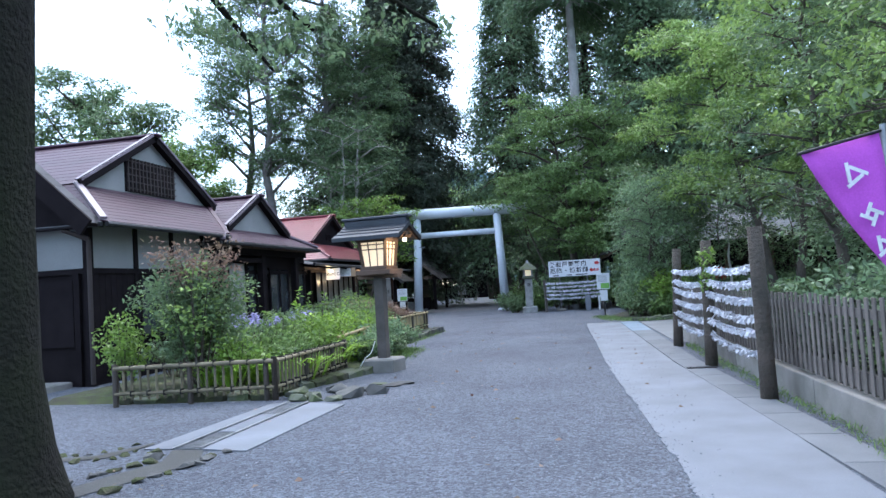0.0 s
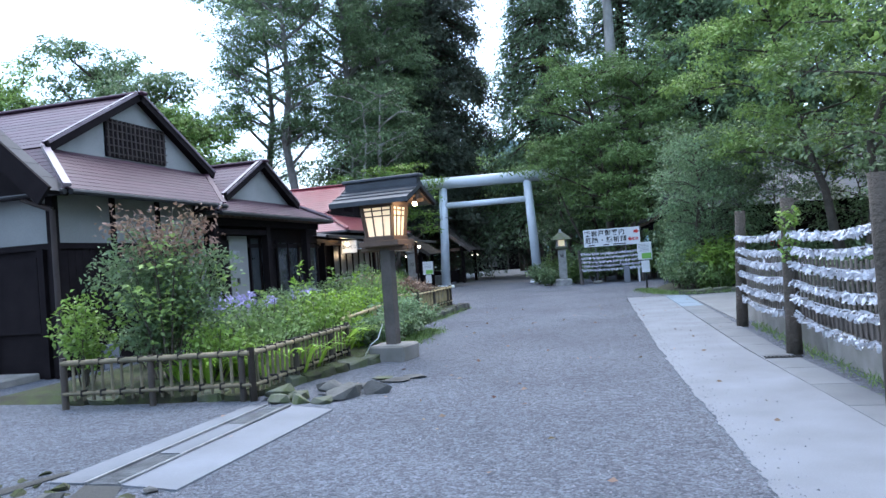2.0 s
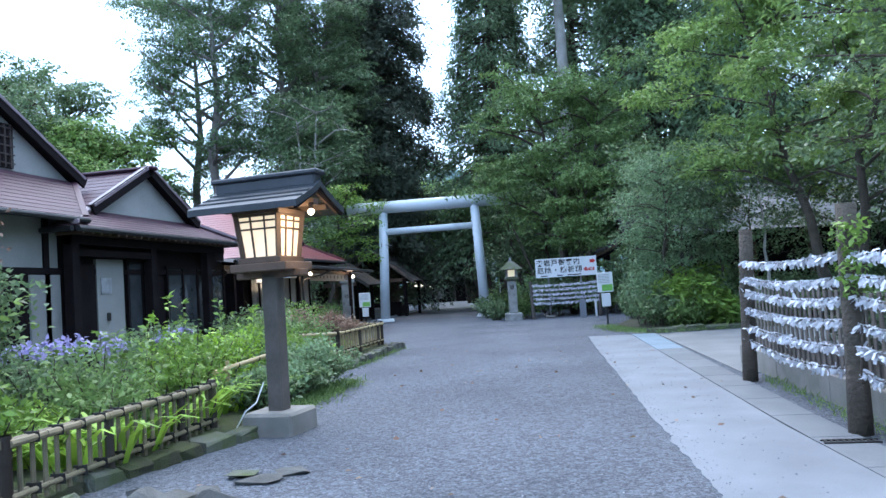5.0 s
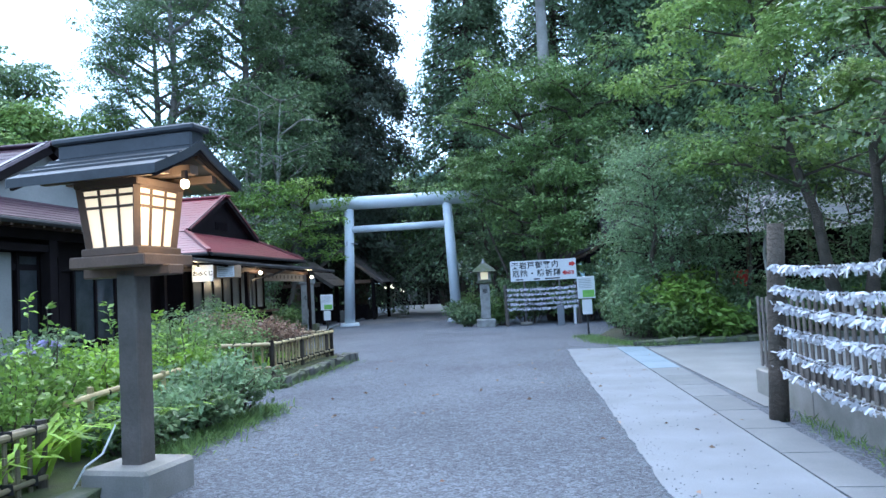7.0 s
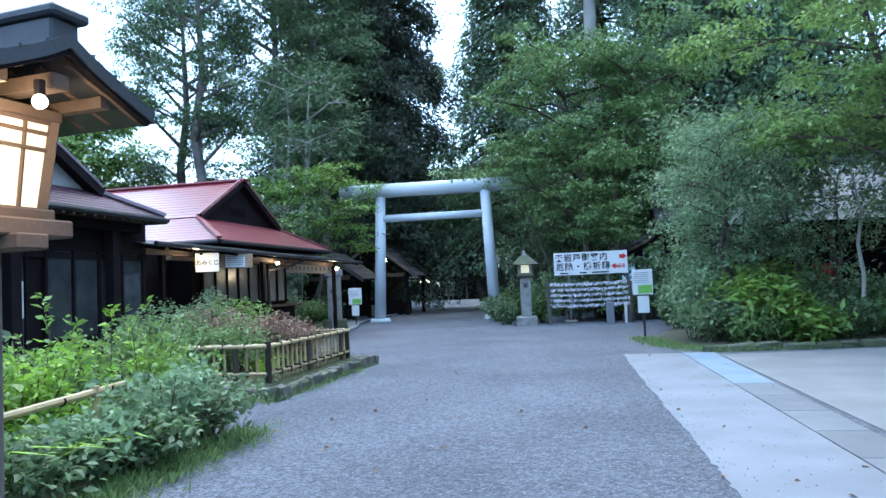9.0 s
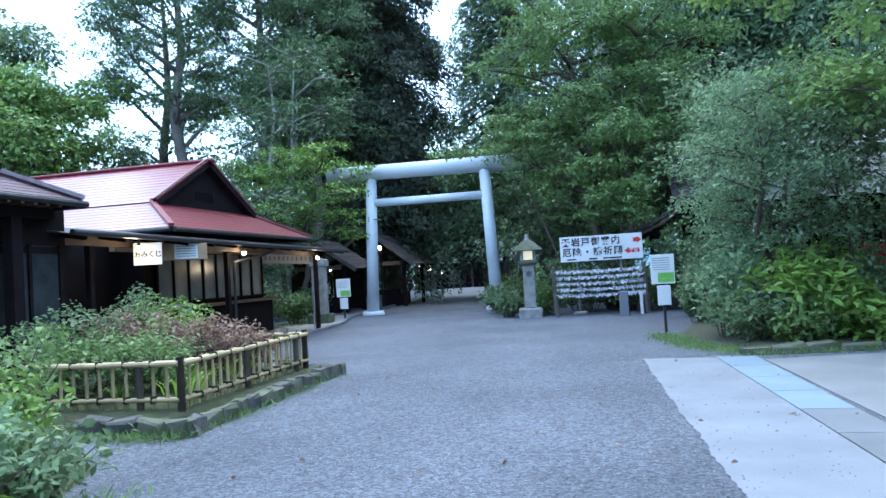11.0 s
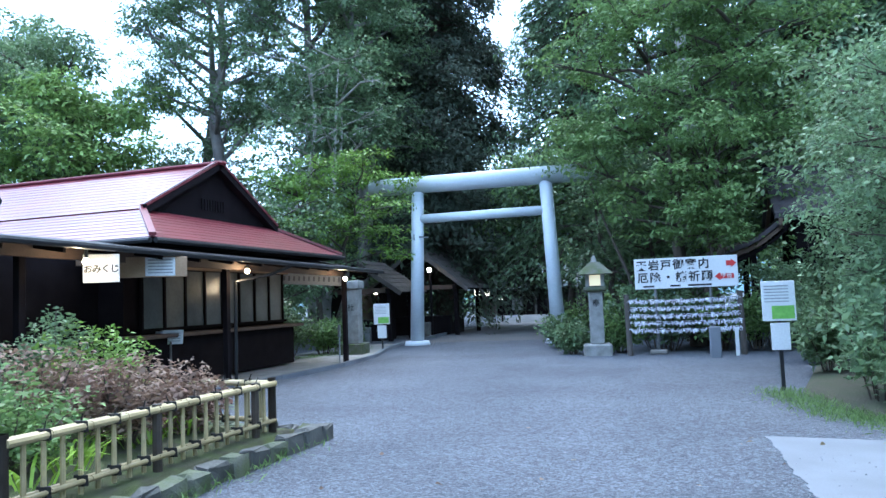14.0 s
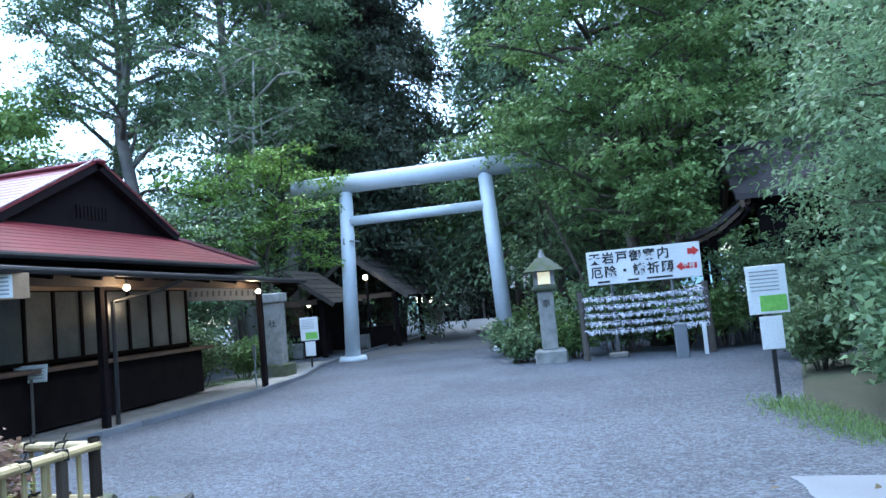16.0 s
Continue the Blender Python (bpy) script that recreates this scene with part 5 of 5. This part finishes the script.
for y in (36.0, 38.4):
    part("porch_post", B((1.5, y - .08, 0), (1.66, y + .08, 2.6), None, .01), DARK_WOOD, hall)

# ---- woods ----
# the mossy trunk close by the start, with its hanging boughs
old = thing("old_tree", "thick dark trunk with a moss-covered foot", "tree", (-3.6, 4.65, 0))
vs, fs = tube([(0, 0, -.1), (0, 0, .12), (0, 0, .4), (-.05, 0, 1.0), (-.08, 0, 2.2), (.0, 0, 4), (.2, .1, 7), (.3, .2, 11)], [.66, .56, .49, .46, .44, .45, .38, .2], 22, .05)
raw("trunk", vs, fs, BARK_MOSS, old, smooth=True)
tb, tp = [], []
for (a, b) in (((.1, .1, 4.9), (3.0, 3.4, 4.45)), ((.1, .1, 5.2), (.4, 4.6, 4.6)), ((.1, .1, 5.0), (1.8, 2.6, 4.3)), ((.1, .1, 6.6), (-1.5, 6.5, 6.8)), ((.1, .1, 7), (3.2, 6.2, 7.2)), ((.1, 0, 7.5), (-3, -2, 8.5)), ((.1, 0, 8), (2.5, -3, 9))):
    A, Bv = Vector(a), Vector(b)
    mid = A.lerp(Bv, .5) + Vector((0, 0, .5))
    tb.append(tube([A, mid, Bv], [.1, .06, .02], 6))
    for k in range(6):
        tp.append(mid.lerp(Bv, .35 + k * .13) + Vector((R.uniform(-.5, .5), R.uniform(-.5, .5), R.uniform(-.4, .1))))
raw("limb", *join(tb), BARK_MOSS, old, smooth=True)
leaves("crown", cloud(tp, 1700, .42, .6), .11, L_MID, old, .45, .4, .2)

# left of the avenue
conifer((-11.3, 50, 0), 29, 5.0, 2.0, 56000, .55, L_SHADED, seed=3, r0=.5)
conifer((-14.6, 55, 0), 28, 4.8, 3.0, 24000, .6, L_SHADED, seed=4, r0=.5)
conifer((-18.5, 54, 0), 24, 4.0, 4.0, 10000, .6, L_SHADED, seed=5, r0=.45)
for (x, y, h, r, b, s) in ((-18.8, 42.5, 23, 4.4, 7.0, 1), (-15.8, 45.0, 24, 4.4, 7.5, 2), (-21.9, 46, 22, 4.4, 5.0, 3), (-13.6, 45.4, 21, 3.0, 7.0, 4)):
    broadleaf((x, y, 0), h, r, b, 26, 33000, .17, L_MID, BARK_GREY, "tall forest tree with a straight grey trunk and open crown", 1, .32, 1.1, seed=s, hang=.35, rise=.5, top=.25)
broadleaf((-13.6, 41.2, 0), 12.0, 3.6, 4.5, 9, 9000, .2, L_MID, BARK_PALE, "several-stemmed tree with bare pale limbs below its crown", 4, .15, .9, seed=8)
broadleaf((-11.6, 38.2, 0), 6.6, 2.7, 2.8, 12, 11000, .14, L_BRIGHT, BARK, "bright green maple beside the torii", 2, .12, .65, seed=9, flat=.2, squash=.26)
broadleaf((-13.5, 36.4, 0), 5.2, 2.6, 1.2, 10, 7000, .16, L_MID, BARK, "dense green tree behind the shop", 2, .1, .7, seed=10)
for (x, y, h, r, s) in ((-35, 46, 18.5, 6.0, 11), (-41.5, 44, 17, 5.5, 12), (-28.5, 42, 14, 4.6, 13), (-24.5, 40, 11, 3.8, 14)):
    broadleaf((x, y, 0), h, r, h * .25, 18, 20000, .26, L_GOLD if s == 12 or s == 14 else L_MID, BARK, "rounded tree behind the houses", 1, .3, 1.35, seed=s, rise=.45)
# along the avenue beyond the torii
for k, (x, y, h, r, lf) in enumerate(((-14.5, 62, 10, 3.6, L_GOLD), (-8.6, 66, 11, 3.6, L_GOLD), (-6.5, 56, 9, 3.2, L_MAPLE), (-12.6, 86, 13, 5.5, L_GOLD), (-5.2, 48.5, 8, 3.0, L_MAPLE), (-14.2, 70, 12, 4, L_MAPLE), (-8, 78, 13, 4.5, L_GOLD), (-17.5, 82, 13, 4.5, L_MAPLE))):
    broadleaf((x, y, 0), h, r, 3.4, 11, 6500, .24, lf, BARK, "leafy tree along the avenue beyond the gate", 2, .16, 1.0, seed=20 + k, flat=.3, squash=.35)
# right of the avenue
broadleaf((.3, 38.4, 0), 11.4, 3.9, 3.4, 19, 30000, .15, L_MAPLE, BARK, "large spreading maple reaching over the torii", 2, .2, .85, lean=(.1, -.3), seed=31, flat=.2, squash=.24)
broadleaf((-1.3, 39.0, 0), 7.6, 1.5, 5.0, 9, 4000, .15, L_MAPLE, BARK, "low maple bough over the end of the torii", 1, .07, .6, lean=(-2.0, 0), seed=33, flat=.2, squash=.24)
broadleaf((.3, 36.3, 0), 6.6, 1.8, 2.6, 10, 6000, .17, L_MAPLE, BARK, "spreading maple behind the sign board", 2, .16, .8, seed=32, flat=.2, squash=.24)
broadleaf((.75, 35.3, 0), 4.1, 1.0, 2.5, 8, 3600, .12, L_MAPLE, BARK, "slender maple with a bough hanging over the sign board", 1, .05, .42, lean=(-.3, -1.0), seed=34, flat=.3, squash=.4)
for k, (x, y, h, r, b, bk) in enumerate(((.35, 42.0, 29, 3.2, 17.0, BARK_PALE), (-4.0, 49.5, 25, 4.5, 3.0, BARK), (4.4, 43, 24, 4.2, 3.5, BARK), (8.8, 41, 23, 4.2, 3, BARK), (1.0, 52, 27, 4.4, 4, BARK), (13.5, 38, 22, 4.5, 3, BARK), (6.5, 50, 26, 4.5, 4, BARK), (19, 33, 20, 4.5, 2, BARK))):
    conifer((x, y, 0), h, r, b, 26000 if k < 4 else 15000, .55, L_DARK if k != 3 else L_BLUE, bk, .36 if k == 0 else .42, seed=40 + k)
for k, (x, y, h, r) in enumerate(((-2.2, 44.5, 6.5, 2.8), (-.4, 41.3, 6.0, 2.4), (6.2, 41.6, 8.5, 3), (-3.0, 53, 7, 3), (2.5, 42.5, 8, 3))):
    broadleaf((x, y, 0), h, r, 1.0, 12, 7000, .2, L_MID, BARK, "dark evergreen undergrowth tree", 2, .12, .9, seed=60 + k)
# trees and shrubs of the yard side
broadleaf((3.0, 26.6, 0), 4.9, 1.5, 1.1, 14, 15000, .09, L_BLUE, BARK, "small fine-leaved tree behind the notice board", 3, .07, .5, seed=71)
broadleaf((5.2, 25.6, 0), 4.8, 1.5, 2.2, 9, 2600, .10, L_MID, BARK_PALE, "slender young tree in the shrub bed", 1, .05, .5, seed=72)
broadleaf((6.8, 24.7, 0), 10.2, 3.9, 2.6, 17, 40000, .13, L_GOLD, BARK, "large evergreen with glossy bright leaves", 2, .13, .7, lean=(-.4, -.3), seed=73, hang=.2)
broadleaf((4.6, 26.4, 0), 4.2, 1.5, 1.5, 11, 6500, .10, L_MID, BARK, "bushy young tree before the tiled house", 2, .05, .45, seed=82)
broadleaf((7.9, 26.6, 0), 4.2, 1.7, 1.2, 12, 7500, .11, L_MID, BARK, "bushy young tree before the tiled house", 2, .05, .48, seed=83)
broadleaf((8.8, 17.2, 0), 9.5, 4.3, 2.8, 22, 30000, .12, L_GOLD, BARK, "large glossy-leaved tree behind the fence", 2, .2, .75, lean=(-.6, 0), seed=74, hang=.25)
broadleaf((6.9, 10.5, 0), 8.6, 3.6, 2.6, 16, 15000, .11, L_GOLD, BARK, "leafy tree behind the picket fence", 2, .16, .7, seed=75, hang=.25)
broadleaf((6.0, 5.2, 0), 7.6, 2.8, 2.0, 14, 11000, .10, L_MID, BARK, "leafy tree behind the picket fence", 2, .14, .6, seed=76)
broadleaf((5.9, 15.0, 0), 7.0, 2.2, 1.6, 14, 12000, .11, L_MID, BARK, "leafy tree at the end of the picket fence", 2, .12, .65, seed=81)
broadleaf((10.5, 21, 0), 8, 3.8, 1.8, 14, 10000, .16, L_MID, BARK, "leafy tree at the side of the yard", 2, .18, .9, seed=77)
broadleaf((11.5, 27, 0), 9, 4, 2, 14, 9000, .18, L_MID, BARK, "leafy tree at the side of the yard", 2, .18, .9, seed=78)
broadleaf((3.6, 30.2, 0), 5.6, 1.6, 2.2, 12, 6000, .14, L_MID, BARK, "leafy tree beside the tiled house", 2, .12, .8, seed=79)
SH = [(2.0, 25.7, 1.5, .6, L_BLUE), (2.3, 25.0, 1.0, .7, L_MID), (3.1, 25.3, 1.6, .9, L_BRIGHT), (3.9, 25.6, 1.2, .8, L_MID), (2.7, 26.8, 2.2, .9, L_BLUE), (4.7, 25.0, .8, .7, L_MID), (5.6, 25.3, .9, .7, L_MAPLE), (6.6, 25.6, 1.2, .9, L_MID), (7.8, 25.8, 1.4, 1.0, L_MID),
      (2.0, 29.0, 1.1, .5, L_MID), (3.0, 29.5, 2.4, .9, L_BLUE), (3.4, 27.2, 2.0, 1.0, L_BRIGHT), (9.5, 26, 1.6, 1.2, L_MID), (2.2, 31.5, 1.0, .5, L_MID), (2.6, 32.5, 1.8, .8, L_MID), (4.6, 27.4, 1.7, 1.0, L_MID), (6.2, 27.2, 1.4, 1.0, L_BLUE), (1.9, 34.9, 2.5, .9, L_MID), (2.9, 34.6, 2.8, 1.0, L_MID), (1.4, 34.4, 1.6, .6, L_MAPLE), (3.4, 24.9, 1.3, .6, L_BRIGHT), (7.2, 24.9, .9, .6, L_BRIGHT), (7.6, 27.0, 1.4, 1.1, L_MID), (4.7, 26.6, 1.3, .7, L_MID), (6.9, 26.5, 1.2, .8, L_BLUE), (8.7, 26.2, 1.7, .9, L_MID), (5.9, 25.9, 1.3, .7, L_MID), (3.0, 24.6, .7, .6, L_MAPLE), (4.0, 24.6, .6, .5, L_BRIGHT)]
for k, (x, y, h, r, lf) in enumerate(SH):
    big = lf is L_BRIGHT
    shrub((x, y, .05), h, r, int((1100 if big else 2600) * max(r, .6)), .21 if big else .12, lf, "large-leaved pale green shrub in the roadside bed" if big else "dense evergreen shrub in the roadside bed", 80 + k, stems=9, clump=.28, aspect=.36 if big else .5, flat=.55 if big else .3)
for k, (x, y, h, r) in enumerate(((-1.75, 34.6, 1.0, .5), (-2.9, 34.3, .8, .4), (-.6, 34.9, 1.5, .9), (.6, 34.9, 1.6, .9), (-3.6, 36.5, 1.0, .6), (-.9, 36, 2.2, 1.2), (-3.2, 41, 1.4, 1.0), (-10.7, 33.6, 1.4, .7), (-11.5, 34.6, 2.0, 1.0), (-10.4, 35.2, 1.1, .6), (-10.6, 37.2, 1.2, .6))):
    shrub((x, y, 0), h, r, int(2400 * max(r, .6)), .13, L_MID if k % 3 else L_MAPLE, "leafy green shrub at the edge of the gravel", 110 + k, stems=9, clump=.3)
# the last seven shrubs take the shade-darkened leaf colour
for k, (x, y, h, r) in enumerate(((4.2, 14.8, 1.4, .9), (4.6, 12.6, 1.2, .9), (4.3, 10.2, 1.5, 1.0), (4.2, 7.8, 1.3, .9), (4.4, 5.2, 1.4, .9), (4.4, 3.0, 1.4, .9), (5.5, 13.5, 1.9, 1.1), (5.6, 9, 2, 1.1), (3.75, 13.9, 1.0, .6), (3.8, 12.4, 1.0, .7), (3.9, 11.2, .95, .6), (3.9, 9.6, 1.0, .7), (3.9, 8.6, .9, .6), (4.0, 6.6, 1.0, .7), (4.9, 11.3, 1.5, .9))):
    shrub((x, y, 0), h, r, 2600, .12, L_SHADED if k > 7 else (L_MID, L_DARK, L_BLUE)[k % 3], "leafy shrub behind the picket fence", 130 + k, stems=9, clump=.3)

# ---- garden beds ----
shrub((-5.5, 10.8, .1), 2.4, .78, 6500, .085, L_MID, "tall dense garden bush with reddish tips", 201, "garden_bush", clump=.3, stems=14)
shrub((-5.4, 10.7, 1.5), 1.1, .75, 1000, .08, L_RED, "reddish young shoots at the top of the bush", 202, "bush_shoots", clump=.25, stems=9)
shrub((-5.35, 10.6, .3), 1.9, .9, 800, .09, L_GOLD, "yellow-green sprays through the tall bush", 204, "bush_sprays", clump=.22, stems=12, flat=.6)
shrub((-6.6, 10.5, .1), 1.3, .5, 1100, .09, L_BRIGHT, "light green garden shrub by the house wall", 203)
G = [(-4.7, 10.7, .8, .5, L_BRIGHT), (-4.2, 11.6, .7, .5, L_MAPLE), (-4.7, 12.2, 1.0, .6, L_MAPLE), (-5.6, 12.6, 1.1, .6, L_MID), (-4.4, 13.2, .9, .5, L_BRIGHT), (-4.7, 14.2, 1.15, .55, L_BRIGHT), (-5.4, 14.6, 1.2, .7, L_MID), (-4.7, 15.2, 1.1, .55, L_GRASS), (-5.2, 16.1, 1.2, .7, L_MAPLE),
     (-4.4, 16.6, 1.0, .6, L_BRIGHT), (-6.4, 13.6, 1.0, .6, L_MID), (-6.3, 15.8, 1.2, .7, L_MID), (-3.75, 14.6, .5, .42, L_BLUE), (-3.7, 15.6, .75, .6, L_BLUE), (-3.6, 13.7, .45, .4, L_MID), (-3.6, 16.1, .6, .5, L_MID), (-3.55, 15.0, .4, .4, L_MID), (-5.0, 17.3, 1.2, .7, L_MAPLE), (-6.6, 12.0, 1.0, .6, L_MID)]
for k, (x, y, h, r, lf) in enumerate(G):
    shrub((x, y, .1), h, r, int(2300 * max(r, .5)), .085, lf, "leafy plant in the garden bed", 210 + k, clump=.2, stems=10, name="garden_plant")
rq = random.Random(17)
for k in range(44):
    x, y = rq.uniform(-5.3, -3.75), rq.uniform(10.2, 16.4)
    blades((x, y, .12), 24, rq.uniform(.55, .95), L_GRASS, "tuft of arching bright green leaves", 300 + k, "fern_tuft", .05)
for k in range(14):
    x, y = rq.uniform(-6.4, -5.2), rq.uniform(12.6, 15.2)
    e = blades((x, y, .12), 10, .9, L_MID, "iris clump with pale violet flowers", 340 + k, "iris_clump", .03, .1, "flower", 1.4)
    for c in [(rq.uniform(-.25, .25), rq.uniform(-.25, .25), rq.uniform(.78, .98)) for _ in range(5)]:
        leaves("flower", cloud([c], 12, .05, .8), .075, L_PURPLE, e, .7, 0, .5, "violet petals")
G2 = [(-6.2, 19.9, .9, .7, L_MAPLE), (-5.4, 20.1, .8, .6, L_MAPLE), (-6.1, 21.0, 1.1, .7, L_RED), (-5.3, 21.2, .9, .6, L_RED), (-5.2, 22.0, .7, .45, L_RED), (-6.3, 22.0, 1.2, .6, L_BRIGHT), (-6.9, 20.4, 1.3, .7, L_MID), (-6.9, 21.9, 1.4, .6, L_MID)]
for k, (x, y, h, r, lf) in enumerate(G2):
    shrub((x, y, .2), h, r, 2600, .07, lf, "low spreading maple with reddish leaves" if lf is L_RED else "feathery green plant in the fenced bed", 230 + k, clump=.22, stems=10, flat=.7, name="garden_plant")
for k in range(9):
    blades((rq.uniform(-5.6, -4.7), rq.uniform(19.5, 22.3), .22), 14, rq.uniform(.4, .7), L_GRASS, "thin arching grass in the fenced bed", 360 + k, "grass_tuft", .025)
# upright leafy stalks over the bed
for k in range(24):
    x, y = rq.uniform(-6.2, -4.0), rq.uniform(12.0, 17.6)
    e = thing("leafy_stalk", "upright stalk with pale green leaves in the bed", "plant", (x, y, .1), 0, "stalks in the garden bed")
    h = rq.uniform(.9, 1.5)
    top = Vector((rq.uniform(-.15, .15), rq.uniform(-.15, .15), h))
    raw("stem", *tube([(0, 0, 0), top * .5 + Vector((.03, 0, 0)), top], [.008, .006, .003], 5), BARK, e)
    leaves("foliage", [top * rq.uniform(.25, 1.02) for _ in range(46)], .11, L_BRIGHT if k % 3 else L_GRASS, e, .4, -.15, .55)
# grass at the edges
def grass(name, pts, n, label, spread=.25, length=.09, seed=1):
    P = []
    for (x0, y0), (x1, y1) in zip(pts, pts[1:]):
        t = rng.random(n)
        P.append(np.stack([x0 + (x1 - x0) * t + rng.normal(size=n) * spread * .5, y0 + (y1 - y0) * t + rng.normal(size=n) * spread * .5, np.full(n, .01)], 1))
    ob = leaves(name, np.concatenate(P), length, L_MAPLE, None, .12, -.9, .1)
    tagged(ob, label, "grass", "", "stuff")


grass("grass", [(1.0, 27.0), (1.4, 25.0), (2.1, 23.9), (4, 24.1)], 1500, "short grass at the foot of the shrubs", .4)
grass("grass", [(2.62, 15.2), (2.95, 8.6), (3.3, 2)], 700, "weeds along the low wall", .12, .09)
grass("grass", [(-3.4, 13.2), (-3.4, 16.6)], 3600, "grass along the garden bed", .32, .12)
rail = thing("bamboo_rail", "weathered yellow bamboo rail across the garden bed", "rail", (-4.05, 13.9, .1))
part("pole", rod(bmesh.new(), (0, -.4, .50), (-.05, 1.7, .56), .032), BAMBOO, rail)
for yy in (.0, 1.3):
    part("post", rod(bmesh.new(), (-.03, yy, -.05), (-.03, yy, .60), .03), BAMBOO, rail)
for yy in (.25, .9, 1.5):
    part("tie", rod(bmesh.new(), (-.01 - yy * .025, yy - .012, .505 + yy * .028), (-.01 - yy * .025, yy + .012, .505 + yy * .028), .038), DARK_WOOD, rail)
grass("grass", [(-5.4, 18.7), (-4.15, 18.7), (-4.2, 22.7)], 1300, "grass along the edging stones", .3, .1)
grass("grass", [(-10.6, 33.2), (-9.9, 35.2), (-10.3, 37.5)], 900, "grass beside the shop walk", .5)
# fallen leaves and loose stones on the paving
lv = [(R.uniform(-3.5, 2.2), R.uniform(1.5, 24), .02) for _ in range(160)]
tagged(leaves("fallen_leaves", lv, .06, L_RED, None, .6, 0, 1.0), "scattered fallen leaves on the ground", "leaves", "", "stuff")
# the woods that close the place all round
def far_woods(name, n, xs, ys, zt, size, leaf, label, keep):
    c = []
    while len(c) < n // 60:
        x, y = rng.uniform(*xs), rng.uniform(*ys)
        if keep(x, y):
            top = zt * (0.65 + 0.35 * noise.noise((x * .12, y * .12, 3)))
            c.append((x, y, rng.uniform(.3, 1) ** .7 * top))
    ob = leaves(name, cloud(c, n, 1.6, .7), size, leaf, None, .5, .2, .4)
    tagged(ob, label, "woods", "", "stuff")


far_woods("far_woods", 26000, (-60, -15), (49, 66), 9, .42, L_MID, "dense dark wood behind the sheds and the shop", lambda x, y: x < -15.5)
far_woods("far_woods", 16000, (-30, -12.6), (34.5, 46), 4.2, .28, L_MID, "thick undergrowth between the shop and the sheds", lambda x, y: x < -13.2 or 35 < y < 40.5)
far_woods("far_woods", 9000, (-22, -3), (51, 88), 3.2, .28, L_MAPLE, "undergrowth along the avenue", lambda x, y: x < -14.2 - (y - 52) * .09 or x > -4.2 - (y - 52) * .1)
far_woods("far_woods", 26000, (-2, 60), (50, 66), 13, .45, L_DARK, "dense dark wood behind the shrine hall", lambda x, y: x > -1)
far_woods("far_woods", 20000, (-40, 20), (88, 104), 11, .5, L_GOLD, "wood at the far end of the avenue", lambda x, y: True)
far_woods("far_woods", 18000, (12.5, 34), (2, 48), 9, .36, L_MID, "wood along the side of the yard", lambda x, y: x > 13)
far_woods("far_woods", 10000, (-60, -22), (26, 48), 5, .38, L_MID, "wood behind the houses", lambda x, y: x < -24 and y > 34)
# a far hill between the trees; its blue base colour stands for distance haze
bm = bmesh.new()
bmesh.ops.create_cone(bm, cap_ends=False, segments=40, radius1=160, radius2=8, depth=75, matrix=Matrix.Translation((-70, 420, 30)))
tagged(part("backdrop", bm, HILL_HAZE, smooth=True), "far hill with blue haze painted into its colour", "hill", "", "structure")
# loose chippings lying on the gravel
k = 7800
px, py = rng.uniform(-2.6, 1.9, k), 1.0 + 22 * rng.random(k) ** 1.3
px[7000:] = 1.84 - .062 * py[7000:] + np.abs(rng.normal(size=800)) * .08
V, F = [], []
for i in range(k):
    s = rng.uniform(.005, .013)
    x, y = px[i], py[i]
    z = 0
    if x > 1.7 - .05 * y and x > .5:
        z = .012
        if i < 7000 and rng.random() < .6:
            continue
    o = len(V)
    a = rng.uniform(0, 6.3, 3)
    V += [(x + s * math.cos(a[0] + j * 2.1) * rng.uniform(.7, 1.3), y + s * math.sin(a[0] + j * 2.1) * rng.uniform(.7, 1.3), z) for j in range(3)] + [(x, y, z + s * rng.uniform(.6, 1.0))]
    F += [(o, o + 1, o + 3), (o + 1, o + 2, o + 3), (o + 2, o, o + 3)]
CHIP = M("chippings", (0.22, 0.225, 0.245), 0.9, (0.13, 0.135, 0.15), 9, 50, 0, vary=.4, island=True)
tagged(raw("chippings", V, F, CHIP), "loose grey stone chippings", "gravel", "", "stuff")
# climbing leaves on a rack post
vine = thing("vine", "green climbing vine on the log post", "plant", (2.6, 11.85, 1.0))
vt, vf = tube([(0, -.1, -.5), (.05, -.12, 0), (0, -.1, .5), (0, -.05, .75)], [.01, .01, .008, .005], 5)
raw("stem", vt, vf, BARK, vine)
leaves("foliage", cloud([(0, -.1, .25), (0, -.12, .45), (0, -.05, .65), (.05, .1, .72), (0, -.2, .7)], 230, .14, 1.0), .07, L_BRIGHT, vine, .6, .2, .3)
